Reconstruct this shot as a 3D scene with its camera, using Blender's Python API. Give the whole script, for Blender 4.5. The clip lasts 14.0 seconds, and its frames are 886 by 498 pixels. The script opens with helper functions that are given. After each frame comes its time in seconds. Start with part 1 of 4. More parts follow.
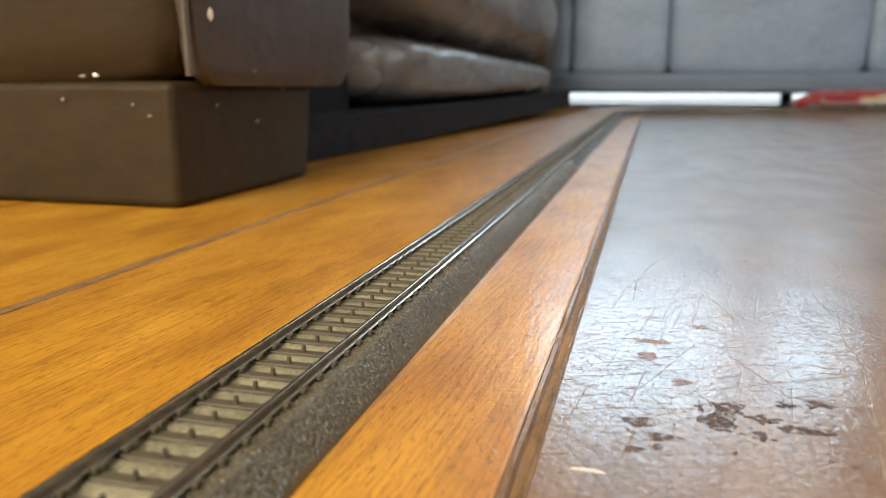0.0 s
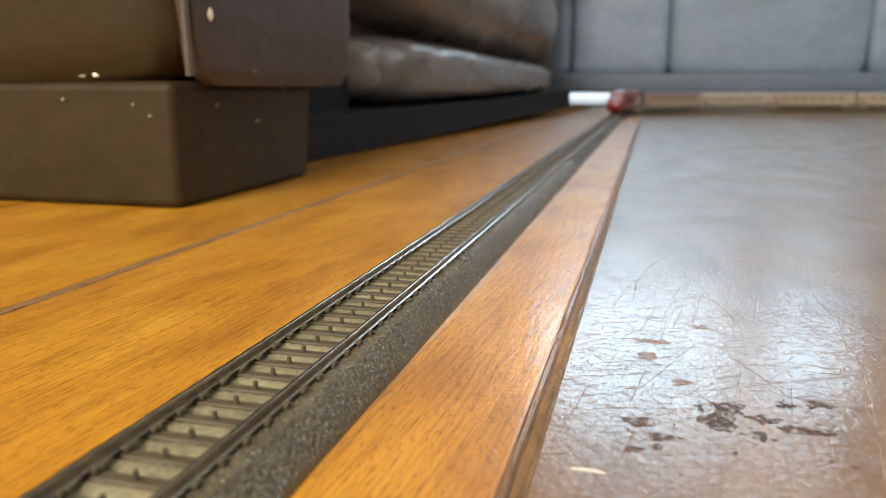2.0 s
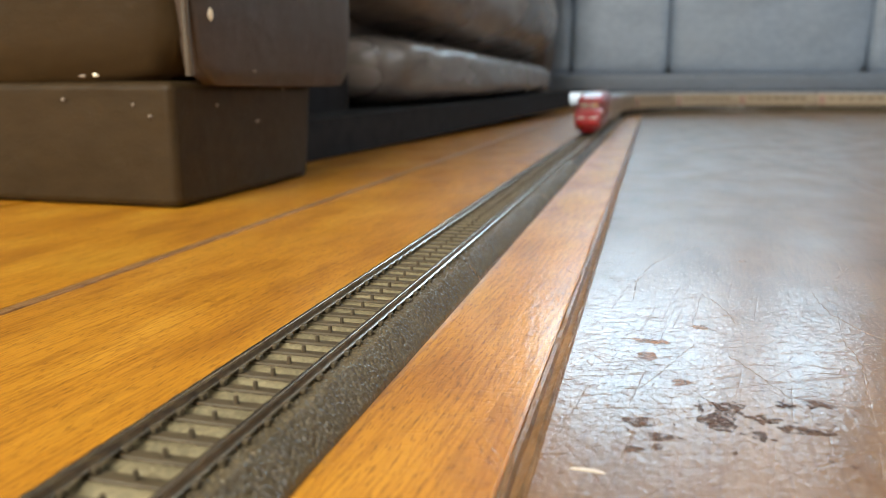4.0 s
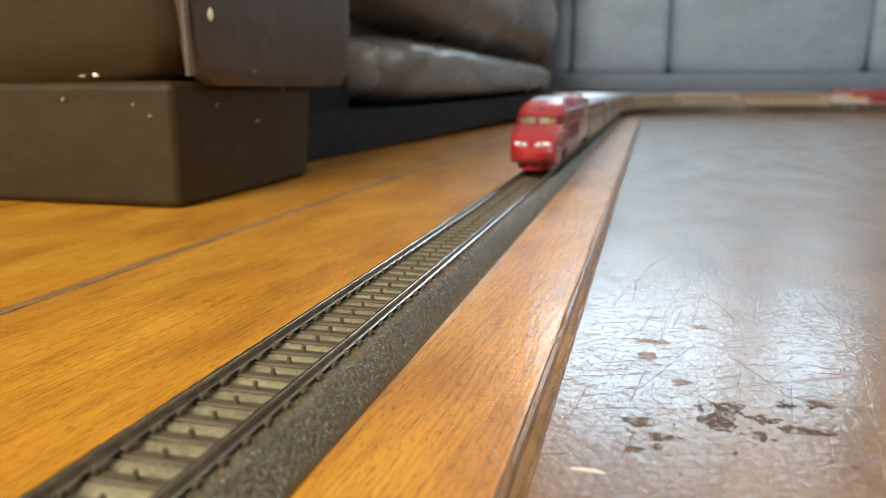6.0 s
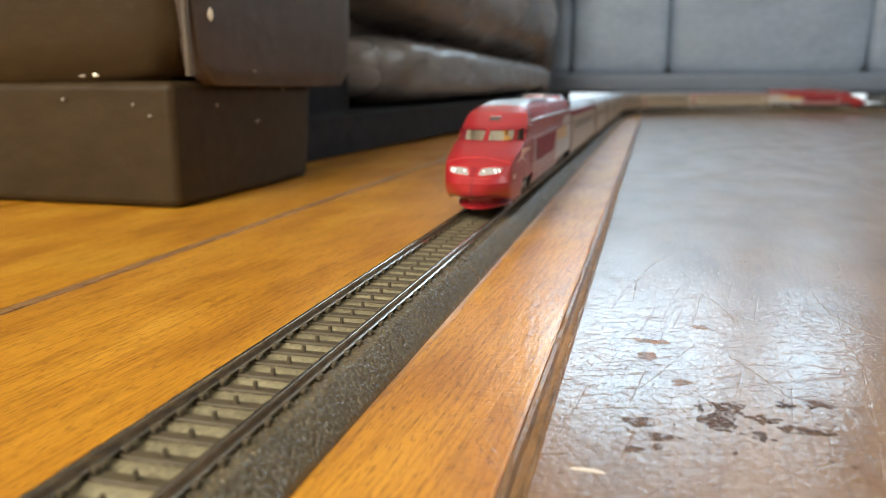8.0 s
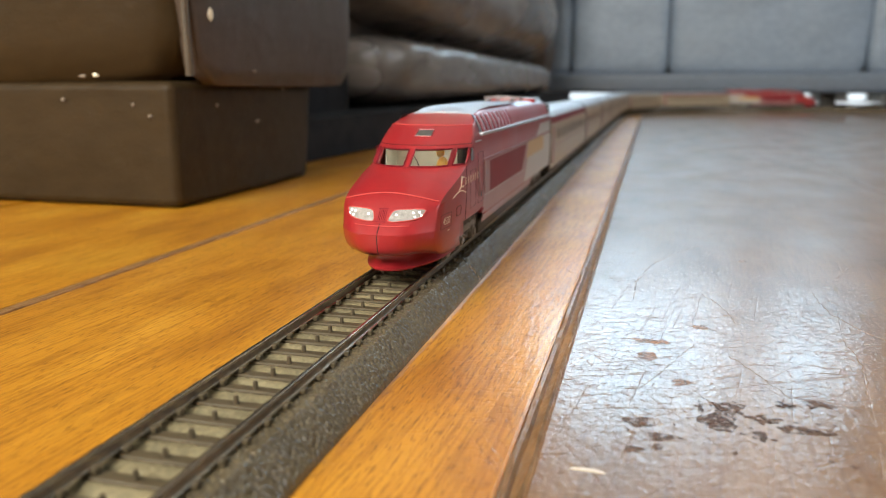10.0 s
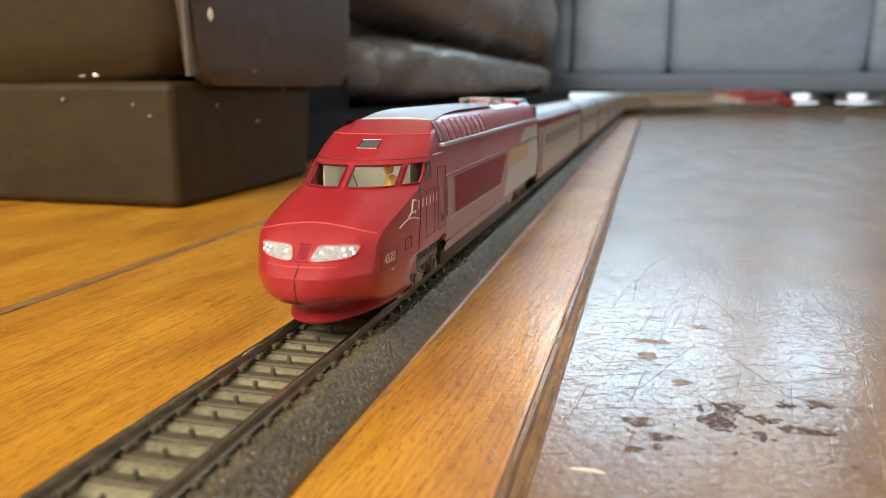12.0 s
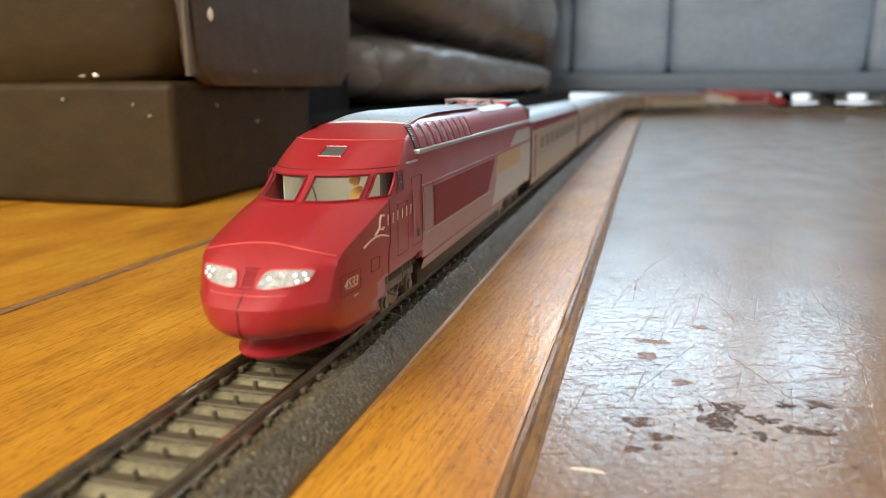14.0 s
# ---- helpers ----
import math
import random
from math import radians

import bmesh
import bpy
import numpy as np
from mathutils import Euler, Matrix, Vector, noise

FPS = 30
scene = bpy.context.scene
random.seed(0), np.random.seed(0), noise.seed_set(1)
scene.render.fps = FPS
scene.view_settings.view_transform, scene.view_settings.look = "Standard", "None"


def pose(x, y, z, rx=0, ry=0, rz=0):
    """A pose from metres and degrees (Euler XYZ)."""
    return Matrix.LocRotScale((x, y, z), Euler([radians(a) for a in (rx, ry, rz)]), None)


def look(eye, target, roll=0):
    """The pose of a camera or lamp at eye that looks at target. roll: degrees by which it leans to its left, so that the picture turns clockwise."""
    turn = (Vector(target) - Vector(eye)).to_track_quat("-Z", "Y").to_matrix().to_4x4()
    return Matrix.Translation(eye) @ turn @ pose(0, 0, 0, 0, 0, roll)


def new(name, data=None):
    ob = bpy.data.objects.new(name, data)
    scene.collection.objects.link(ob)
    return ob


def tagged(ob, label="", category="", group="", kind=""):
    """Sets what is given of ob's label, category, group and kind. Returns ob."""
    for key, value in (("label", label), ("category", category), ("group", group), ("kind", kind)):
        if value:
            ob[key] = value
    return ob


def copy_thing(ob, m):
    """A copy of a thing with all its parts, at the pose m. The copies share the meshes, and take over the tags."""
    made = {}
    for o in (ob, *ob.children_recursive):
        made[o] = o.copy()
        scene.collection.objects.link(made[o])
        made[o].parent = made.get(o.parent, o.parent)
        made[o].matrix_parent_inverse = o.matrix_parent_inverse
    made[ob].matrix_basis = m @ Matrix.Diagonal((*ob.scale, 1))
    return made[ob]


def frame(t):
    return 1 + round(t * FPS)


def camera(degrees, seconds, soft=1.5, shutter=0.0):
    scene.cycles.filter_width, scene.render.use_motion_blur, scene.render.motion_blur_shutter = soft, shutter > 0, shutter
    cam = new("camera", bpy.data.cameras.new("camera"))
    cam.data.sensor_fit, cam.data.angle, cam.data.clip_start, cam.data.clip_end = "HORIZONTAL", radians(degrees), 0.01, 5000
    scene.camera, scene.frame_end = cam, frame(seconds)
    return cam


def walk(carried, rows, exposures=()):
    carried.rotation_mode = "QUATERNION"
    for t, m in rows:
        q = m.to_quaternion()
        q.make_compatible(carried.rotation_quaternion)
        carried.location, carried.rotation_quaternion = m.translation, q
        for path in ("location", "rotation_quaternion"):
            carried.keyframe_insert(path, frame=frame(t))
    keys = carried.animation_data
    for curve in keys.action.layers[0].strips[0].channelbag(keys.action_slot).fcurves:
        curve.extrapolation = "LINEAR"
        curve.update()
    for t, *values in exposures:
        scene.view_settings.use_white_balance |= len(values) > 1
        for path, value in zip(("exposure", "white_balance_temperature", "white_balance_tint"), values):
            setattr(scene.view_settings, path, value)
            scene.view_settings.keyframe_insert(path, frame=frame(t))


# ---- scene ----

# ---------- camera: stands still just above the floor ----------
EYE = (0.0723, 0.0, 0.0654)
PSI, TILT = radians(14.93), radians(11.93)
cam = camera(60.0, 14.0, soft=0.8)
cam.data.dof.use_dof = True
cam.data.dof.focus_distance = 0.20
cam.data.dof.aperture_fstop = 17.0
AIM = (EYE[0] - math.sin(PSI) * math.cos(TILT), EYE[1] + math.cos(PSI) * math.cos(TILT), EYE[2] - math.sin(TILT))
walk(cam, [(0.0, look(EYE, AIM)), (14.0, look(EYE, AIM))])
scene.view_settings.exposure = 0.0

# ---------- world and light ----------
world = bpy.data.worlds.new("sky")
scene.world = world
world.use_nodes = True
wn, wl = world.node_tree.nodes, world.node_tree.links
sky = wn.new("ShaderNodeTexSky")
sky.sky_type, sky.sun_disc = "NISHITA", False
sky.sun_elevation, sky.sun_rotation = radians(48), radians(20)
wl.new(sky.outputs[0], wn["Background"].inputs[0])
wn["Background"].inputs[1].default_value = 0.12


def area(name, m, sx, sy, power, colour):
    d = bpy.data.lights.new(name, "AREA")
    d.shape, d.size, d.size_y, d.energy, d.color = "RECTANGLE", sx, sy, power, colour
    ob = new(name, d)
    ob.matrix_world = m
    return ob


# daylight in the two leaves of the glazed door behind the far sofa, and in the window behind the camera
area("door_daylight", look((0.045, 3.47, 1.12), (0.045, 0.0, 0.60)), 0.81, 0.56, 14.2, (0.54, 0.80, 1.0))
area("door_daylight", look((0.78, 3.47, 1.12), (0.78, 0.0, 0.60)), 0.34, 0.56, 4.8, (0.54, 0.80, 1.0))
area("window_daylight", look((-0.45, -1.57, 1.45), (0.0, 0.25, 0.0)), 1.2, 1.1, 100, (1.0, 0.965, 0.86))

# added fill light from an unseen side, for the seats and train flank
area("side_fill_light", look((3.37, 0.9, 1.45), (0.0, 1.0, 0.0)), 1.2, 1.1, 19, (0.92, 0.96, 1.0))

# ---------- materials ----------


def material(name, colour, rough=0.5, metal=0.0, vary=0.15, grain=400.0, stretch=(1, 1, 1), bump=0.0, bump_scale=900.0, coat=0.0,
             second=None, spread=0.5, spec=0.5):
    """Procedural paint, plastic, leather: two scales of colour variation and a fine relief."""
    m = bpy.data.materials.new(name)
    m.use_nodes = True
    n, l = m.node_tree.nodes, m.node_tree.links
    p = n["Principled BSDF"]
    p.inputs["Roughness"].default_value = rough
    p.inputs["Metallic"].default_value = metal
    p.inputs["Coat Weight"].default_value = coat
    p.inputs["Coat Roughness"].default_value = 0.12
    p.inputs["Specular IOR Level"].default_value = spec
    co = n.new("ShaderNodeTexCoord")
    mp = n.new("ShaderNodeMapping")
    mp.inputs["Scale"].default_value = stretch
    l.new(co.outputs["Object"], mp.inputs[0])
    a, b = n.new("ShaderNodeTexNoise"), n.new("ShaderNodeTexNoise")
    a.inputs["Scale"].default_value, a.inputs["Detail"].default_value = grain, 4
    b.inputs["Scale"].default_value, b.inputs["Detail"].default_value = grain * 0.08, 3
    l.new(mp.outputs[0], a.inputs[0]), l.new(mp.outputs[0], b.inputs[0])
    mix = n.new("ShaderNodeMix")
    mix.data_type = "FLOAT"
    mix.inputs[0].default_value = spread
    l.new(a.outputs[0], mix.inputs[2]), l.new(b.outputs[0], mix.inputs[3])
    ramp = n.new("ShaderNodeValToRGB")
    second = second or tuple(c * (1 - vary) for c in colour)
    lift = tuple(min(1, c * (1 + vary)) for c in colour)
    ramp.color_ramp.elements[0].position, ramp.color_ramp.elements[1].position = 0.36, 0.64
    ramp.color_ramp.elements[0].color, ramp.color_ramp.elements[1].color = (*second, 1), (*lift, 1)
    l.new(mix.outputs[0], ramp.inputs[0]), l.new(ramp.outputs[0], p.inputs["Base Color"])
    rr = n.new("ShaderNodeMapRange")
    rr.inputs["To Min"].default_value, rr.inputs["To Max"].default_value = max(0.02, rough - 0.08), min(1, rough + 0.08)
    l.new(b.outputs[0], rr.inputs[0]), l.new(rr.outputs[0], p.inputs["Roughness"])
    if bump:
        c = n.new("ShaderNodeTexNoise")
        c.inputs["Scale"].default_value, c.inputs["Detail"].default_value = bump_scale, 3
        bp = n.new("ShaderNodeBump")
        bp.inputs["Strength"].default_value, bp.inputs["Distance"].default_value = bump, 0.4 / bump_scale
        l.new(mp.outputs[0], c.inputs[0]), l.new(c.outputs[0], bp.inputs["Height"]), l.new(bp.outputs[0], p.inputs["Normal"])
    return m


def leather(name, colour, rough, sheen=0.5):
    m = material(name, colour, rough, vary=0.16, grain=160, stretch=(0.35, 0.35, 1), bump=0.0, spec=sheen)
    n, l = m.node_tree.nodes, m.node_tree.links
    p = n["Principled BSDF"]
    co = n["Texture Coordinate"]
    v, w = n.new("ShaderNodeTexVoronoi"), n.new("ShaderNodeTexNoise")
    v.inputs["Scale"].default_value, w.inputs["Scale"].default_value = 700, 22
    w.inputs["Detail"].default_value = 4
    l.new(co.outputs["Object"], v.inputs[0]), l.new(co.outputs["Object"], w.inputs[0])
    b1, b2 = n.new("ShaderNodeBump"), n.new("ShaderNodeBump")
    b1.inputs["Strength"].default_value, b1.inputs["Distance"].default_value = 0.35, 0.0004
    b2.inputs["Strength"].default_value, b2.inputs["Distance"].default_value = 0.5, 0.004
    l.new(v.outputs[0], b1.inputs["Height"]), l.new(w.outputs[0], b2.inputs["Height"])
    l.new(b2.outputs[0], b1.inputs["Normal"]), l.new(b1.outputs[0], p.inputs["Normal"])
    return m


def wood(name, dark, mid, light, wear=1.0, gloss=(0.20, 0.34), spec=0.5, along=0.22, grain=1.0, coat=0.0):
    """Old varnished boards: long grain, short dark pores, worn and scratched varnish."""
    m = bpy.data.materials.new(name)
    m.use_nodes = True
    n, l = m.node_tree.nodes, m.node_tree.links
    p = n["Principled BSDF"]
    co, info = n.new("ShaderNodeTexCoord"), n.new("ShaderNodeObjectInfo")
    # every board is cut from another place
    away, shift = n.new("ShaderNodeVectorMath"), n.new("ShaderNodeVectorMath")
    away.operation = "SCALE"
    away.inputs[0].default_value = (3.1, 7.7, 0)
    l.new(info.outputs["Random"], away.inputs["Scale"])
    l.new(co.outputs["Object"], shift.inputs[0]), l.new(away.outputs[0], shift.inputs[1])

    def tex(scale, stretch, detail=4, rot=0.0, kind="ShaderNodeTexNoise"):
        mp = n.new("ShaderNodeMapping")
        mp.inputs["Scale"].default_value = stretch
        t = n.new(kind)
        t.inputs["Scale"].default_value = scale
        if kind == "ShaderNodeTexNoise":
            t.inputs["Detail"].default_value = detail
        turn = n.new("ShaderNodeMapping")
        turn.inputs["Rotation"].default_value = (0, 0, rot)
        l.new(shift.outputs[0], turn.inputs[0]), l.new(turn.outputs[0], mp.inputs[0]), l.new(mp.outputs[0], t.inputs[0])
        return t.outputs[0]

    def ramp(src, stops):
        r = n.new("ShaderNodeValToRGB")
        e = r.color_ramp.elements
        e[0].position, e[0].color = stops[0][0], (*stops[0][1], 1)
        e[1].position, e[1].color = stops[-1][0], (*stops[-1][1], 1)
        for pos, c in stops[1:-1]:
            e.new(pos).color = (*c, 1)
        l.new(src, r.inputs[0])
        return r.outputs[0]

    def mixed(kind, f, a, b):
        x = n.new("ShaderNodeMix")
        x.data_type, x.blend_type = "RGBA", kind
        if isinstance(f, float):
            x.inputs[0].default_value = f
        else:
            l.new(f, x.inputs[0])
        l.new(a, x.inputs[6]), l.new(b, x.inputs[7])
        return x.outputs[2]

    base = ramp(tex(46, (1, 0.28, 1), 6, 0.04), [(0.28, dark), (0.5, mid), (0.72, light)])
    pores = ramp(tex(1700, (1, 0.14, 1), 3), [(0.32, (0.50, 0.42, 0.34)), (0.46, (1, 1, 1))])
    cloud = ramp(tex(9, (1, 0.5, 1), 3), [(0.3, (0.86, 0.83, 0.80)), (0.7, (1.0, 1.0, 1.0))])
    streak = ramp(tex(900, (1, 0.045, 1), 4, 0.05), [(0.36, (0.62, 0.54, 0.44)), (0.56, (1, 1, 1))])
    c = mixed("MULTIPLY", 0.90 * grain, base, pores)
    c = mixed("MULTIPLY", 0.8, c, cloud)
    c = mixed("MULTIPLY", 0.8 * grain, c, streak)
    l.new(c, p.inputs["Base Color"])
    # worn varnish
    rough = ramp(tex(30, (1, 0.6, 1), 5), [(0.3, (gloss[0],) * 3), (0.7, (gloss[1],) * 3)])
    l.new(rough, p.inputs["Roughness"])
    p.inputs["Specular IOR Level"].default_value = spec
    # relief: grain, dents, and scratches that run in several directions
    last = None
    for src, strength, dist in ((tex(520, (1, along, 1), 3), 0.45, 0.00025), (tex(210, (1, 0.9, 1), 6), 0.22, 0.0004), (tex(1000, (1, 0.8, 1), 4), 0.38 * wear, 0.00014), (tex(16, (1, 0.7, 1), 2), 0.05, 0.0020)):
        b = n.new("ShaderNodeBump")
        b.inputs["Strength"].default_value, b.inputs["Distance"].default_value = strength, dist
        l.new(src, b.inputs["Height"])
        if last:
            l.new(last, b.inputs["Normal"])
        last = b.outputs[0]
    # pits and nicks: sparse, sharp-edged
    pits = ramp(tex(620, (1, 0.6, 1), 4, 0.3), [(0.58, (0, 0, 0)), (0.64, (1, 1, 1))])
    nicks = ramp(tex(700, (1, 0.12, 1), 2, 1.25), [(0.64, (0, 0, 0)), (0.69, (1, 1, 1))])
    marks = [(pits, 0.22, 0.0003), (nicks, 0.45, 0.0002)]
    for rot, size in ((1.1, 640), (-1.0, 800), (1.45, 900), (-1.35, 640), (0.6, 900), (0.15, 700), (-0.5, 1000)):
        marks.append((ramp(tex(size, (1, 0.018, 1), 1, rot), [(0.68, (0, 0, 0)), (0.71, (1, 1, 1))]), 0.30, 0.00018))
    for src, strength, dist in marks:
        b = n.new("ShaderNodeBump")
        b.invert = True
        b.inputs["Strength"].default_value, b.inputs["Distance"].default_value = strength * wear, dist
        l.new(src, b.inputs["Height"]), l.new(last, b.inputs["Normal"])
        last = b.outputs[0]
    l.new(last, p.inputs["Normal"])
    # what is left of the polish
    p.inputs["Coat Weight"].default_value, p.inputs["Coat Roughness"].default_value = coat, 0.14
    l.new(last, p.inputs["Coat Normal"])
    return m


def clear_glass(name, tint=(1, 1, 1), gloss=0.10):
    m = bpy.data.materials.new(name)
    m.use_nodes = True
    n, l = m.node_tree.nodes, m.node_tree.links
    t, g, x = n.new("ShaderNodeBsdfTransparent"), n.new("ShaderNodeBsdfGlossy"), n.new("ShaderNodeMixShader")
    t.inputs[0].default_value, g.inputs["Roughness"].default_value, x.inputs[0].default_value = (*tint, 1), 0.03, gloss
    l.new(t.outputs[0], x.inputs[1]), l.new(g.outputs[0], x.inputs[2]), l.new(x.outputs[0], n["Material Output"].inputs[0])
    return m


def glowing(name, colour, strength, base=(0.8, 0.8, 0.8), bump=0.0):
    m = material(name, base, 0.15, vary=0.25 if bump else 0.1, grain=900, bump=bump, bump_scale=700)
    p = m.node_tree.nodes["Principled BSDF"]
    p.inputs["Emission Color"].default_value = (*colour, 1)
    p.inputs["Emission Strength"].default_value = strength
    return m


def broken(m, scale=1100.0, low=0.40, high=0.50):
    """Lets a thin stain break up into specks."""
    n, l = m.node_tree.nodes, m.node_tree.links
    t, r, co = n.new("ShaderNodeTexNoise"), n.new("ShaderNodeMapRange"), n["Texture Coordinate"]
    t.inputs["Scale"].default_value, t.inputs["Detail"].default_value = scale, 4
    r.inputs["From Min"].default_value, r.inputs["From Max"].default_value = low, high
    l.new(co.outputs["Object"], t.inputs[0]), l.new(t.outputs[0], r.inputs[0]), l.new(r.outputs[0], n["Principled BSDF"].inputs["Alpha"])


WOOD = wood("orange_floorboard", (0.34, 0.135, 0.009), (0.46, 0.205, 0.013), (0.53, 0.27, 0.024), 0.5, (0.36, 0.48), 0.35)
WOOD_MID = wood("amber_floorboard", (0.40, 0.158, 0.011), (0.56, 0.250, 0.017), (0.65, 0.325, 0.030), 0.50, (0.38, 0.50), 0.40, 0.22, 1.0, 0.50)
WOOD_WORN = wood("worn_brown_floorboard", (0.145, 0.072, 0.026), (0.195, 0.100, 0.038), (0.240, 0.130, 0.052), 1.0, (0.30, 0.42), 0.38, 0.9, 0.55, 0.60)
FILLER = material("seam_filler", (0.20, 0.105, 0.042), 0.34, vary=0.55, grain=420, stretch=(1, 0.25, 1), bump=1.0, bump_scale=700)
FILLER_PALE = material("seam_filler_pale", (0.29, 0.155, 0.065), 0.32, spec=0.45, vary=0.2, second=(0.15, 0.075, 0.030), grain=420, stretch=(1, 0.3, 1), bump=1.0, bump_scale=500)
STAIN = material("dried_dark_stain", (0.095, 0.050, 0.027), 0.50, vary=0.5, grain=900, bump=0.8, bump_scale=1500, spec=0.12)
DENT = material("worn_dent", (0.22, 0.100, 0.036), 0.40, vary=0.4, grain=900, spec=0.22)
PALE = material("bare_scuff", (0.62, 0.50, 0.36), 0.3, vary=0.2, grain=900)
SCRATCH = material("scratched_varnish", (0.26, 0.15, 0.07), 0.24, vary=0.3, grain=1200, spec=0.6)
broken(STAIN, 520, 0.36, 0.60)
broken(DENT, 900, 0.26, 0.60)
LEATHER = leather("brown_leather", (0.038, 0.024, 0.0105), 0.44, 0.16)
# same leather, raised: light on the front faces is put into its colour
LEATHER_LIT = leather("lit_brown_leather", (0.074, 0.053, 0.041), 0.46, 0.22)
# paler still: the haze over the seat is painted into the leather
LEATHER_SEAT_HAZE = leather("hazed_seat_leather", (0.20, 0.182, 0.172), 0.27, 0.7)
# grey-blue puts the door's haze into the leather colour, weaker low down
LEATHER_HAZED = leather("hazed_leather", (0.215, 0.275, 0.36), 0.42)
LEATHER_LESS_HAZE = leather("less_hazed_leather", (0.13, 0.165, 0.22), 0.45)
PIPING = material("leather_piping", (0.065, 0.046, 0.028), 0.45, vary=0.2, grain=300)
FLECK = material("dried_paint_fleck", (0.90, 0.80, 0.64), 0.6, vary=0.2, grain=800)
# near black for the blocks that imitate shade around the seat
SHADE_BLACK = material("shade_fill_black", (0.028, 0.028, 0.031), 0.85, vary=0.3, grain=700, spec=0.08)
FLECK_DIM = material("dull_fleck", (0.26, 0.21, 0.165), 0.6, vary=0.2, grain=800)
BALLAST = material("moulded_ballast", (0.088, 0.069, 0.040), 0.12, spec=0.6, vary=0.35, grain=1500, bump=0.25, bump_scale=3500, spread=0.3)
BALLAST_IN = material("moulded_ballast_between", (0.195, 0.165, 0.095), 0.45, vary=0.35, grain=900, bump=0.6, bump_scale=1400)
SLEEPER = material("moulded_sleeper", (0.080, 0.061, 0.035), 0.45, spec=0.3, vary=0.3, grain=900, stretch=(0.2, 1, 1), bump=0.5, bump_scale=1200)
RAIL = material("nickel_rail", (0.52, 0.47, 0.40), 0.22, metal=1.0, vary=0.25, grain=300, stretch=(1, 0.1, 1))
RAIL_SIDE = material("browned_rail_web", (0.26, 0.21, 0.16), 0.30, metal=0.8, vary=0.3, grain=500)
STUD = material("contact_stud", (0.085, 0.066, 0.042), 0.4, metal=0.2, vary=0.3)
RED = material("satin_red_paint", (0.285, 0.011, 0.015), 0.36, vary=0.06, grain=500, bump=0.06, bump_scale=2500, coat=0.30)
MAROON = material("dark_red_paint", (0.19, 0.010, 0.020), 0.50, vary=0.06, grain=500, spec=0.25)
# silver-grey whose rose tone is the warm floor's reflection put into the paint
ROSE = material("floor_tinted_silver", (0.32, 0.165, 0.16), 0.36, metal=0.25, vary=0.08, grain=500)
SILVER = material("silver_paint", (0.48, 0.455, 0.425), 0.33, metal=0.35, vary=0.06, grain=500)
ROOF_SILVER = material("roof_silver", (0.40, 0.41, 0.45), 0.30, metal=0.55, vary=0.08, grain=300)
COACH = material("coach_silver_beige", (0.38, 0.315, 0.225), 0.35, metal=0.15, vary=0.06, grain=400)
TAN = material("tan_paint", (0.52, 0.34, 0.15), 0.4, vary=0.08, grain=400)
CREAM = material("cream_print", (0.72, 0.55, 0.42), 0.5, vary=0.05)
LINE = material("panel_gap", (0.05, 0.006, 0.008), 0.6, vary=0.1)
# paler than the body red: the highlight on raised edges is painted in
EDGE_HIGHLIGHT = material("highlight_red_edge", (0.48, 0.065, 0.06), 0.28, vary=0.05)
LOUVRE = material("louvre_metal", (0.30, 0.27, 0.27), 0.3, metal=0.6, vary=0.1)
BLACK = material("black_underframe", (0.018, 0.016, 0.014), 0.5, vary=0.3, grain=500)
BOGIE = material("brown_bogie", (0.115, 0.095, 0.075), 0.40, vary=0.3, grain=600)
WHEEL = material("wheel_steel", (0.30, 0.28, 0.26), 0.3, metal=0.9, vary=0.2)
# glow of the lamp added to brighten the cab
CAB_FILL = glowing("cab_fill_glow", (1.0, 0.93, 0.80), 3.2)
CAB = material("cab_interior", (0.46, 0.45, 0.37), 0.6, vary=0.1)
SEATING = material("cab_dark_fitting", (0.06, 0.06, 0.055), 0.6, vary=0.1)
DOLL = material("yellow_figurine", (0.90, 0.52, 0.08), 0.5, vary=0.1)
PANE = clear_glass("cab_glass", (0.86, 0.88, 0.84), 0.08)
COACH_WIN = material("tinted_coach_window", (0.15, 0.11, 0.075), 0.36, vary=0.2)
COACH_PANE = material("tinted_coach_pane", (0.045, 0.035, 0.030), 0.12, vary=0.2)
LENS = glowing("lit_headlamp", (1.0, 0.95, 0.88), 0.02, (0.30, 0.29, 0.275), 1.0)
BULB = glowing("headlamp_bulb", (1.0, 0.97, 0.92), 1.5)
PLASTER = material("cream_plaster", (0.74, 0.70, 0.62), 0.7, vary=0.06, grain=40, bump=0.2, bump_scale=200)
CEILING = material("white_ceiling", (0.82, 0.81, 0.78), 0.8, vary=0.04, grain=30)
FRAME = material("white_window_paint", (0.80, 0.80, 0.79), 0.4, vary=0.05, grain=60)
# white that stands in for daylight on the far floor
SUNLIT_WHITE = material("sunlit_floor_white", (0.85, 0.86, 0.87), 0.18, vary=0.04, grain=60)
WINDOW = clear_glass("window_glass", (0.95, 0.97, 0.97), 0.06)
OUTSIDE = glowing("bright_outdoors", (0.86, 0.93, 1.0), 1.25)

# ---------- helpers of this scene ----------


def smooth(me, angle=None):
    for f in me.polygons:
        f.use_smooth = True
    if angle is not None:
        me.set_sharp_from_angle(angle=radians(angle))


def part(name, bm, mat, parent=None, label="", angle=35):
    me = bpy.data.meshes.new(name)
    bmesh.ops.recalc_face_normals(bm, faces=bm.faces)
    bm.to_mesh(me)
    bm.free()
    smooth(me, angle)
    me.materials.append(mat)
    ob = new(name, me)
    if parent:
        ob.parent = parent
    if label:
        ob["label"] = label
    return ob


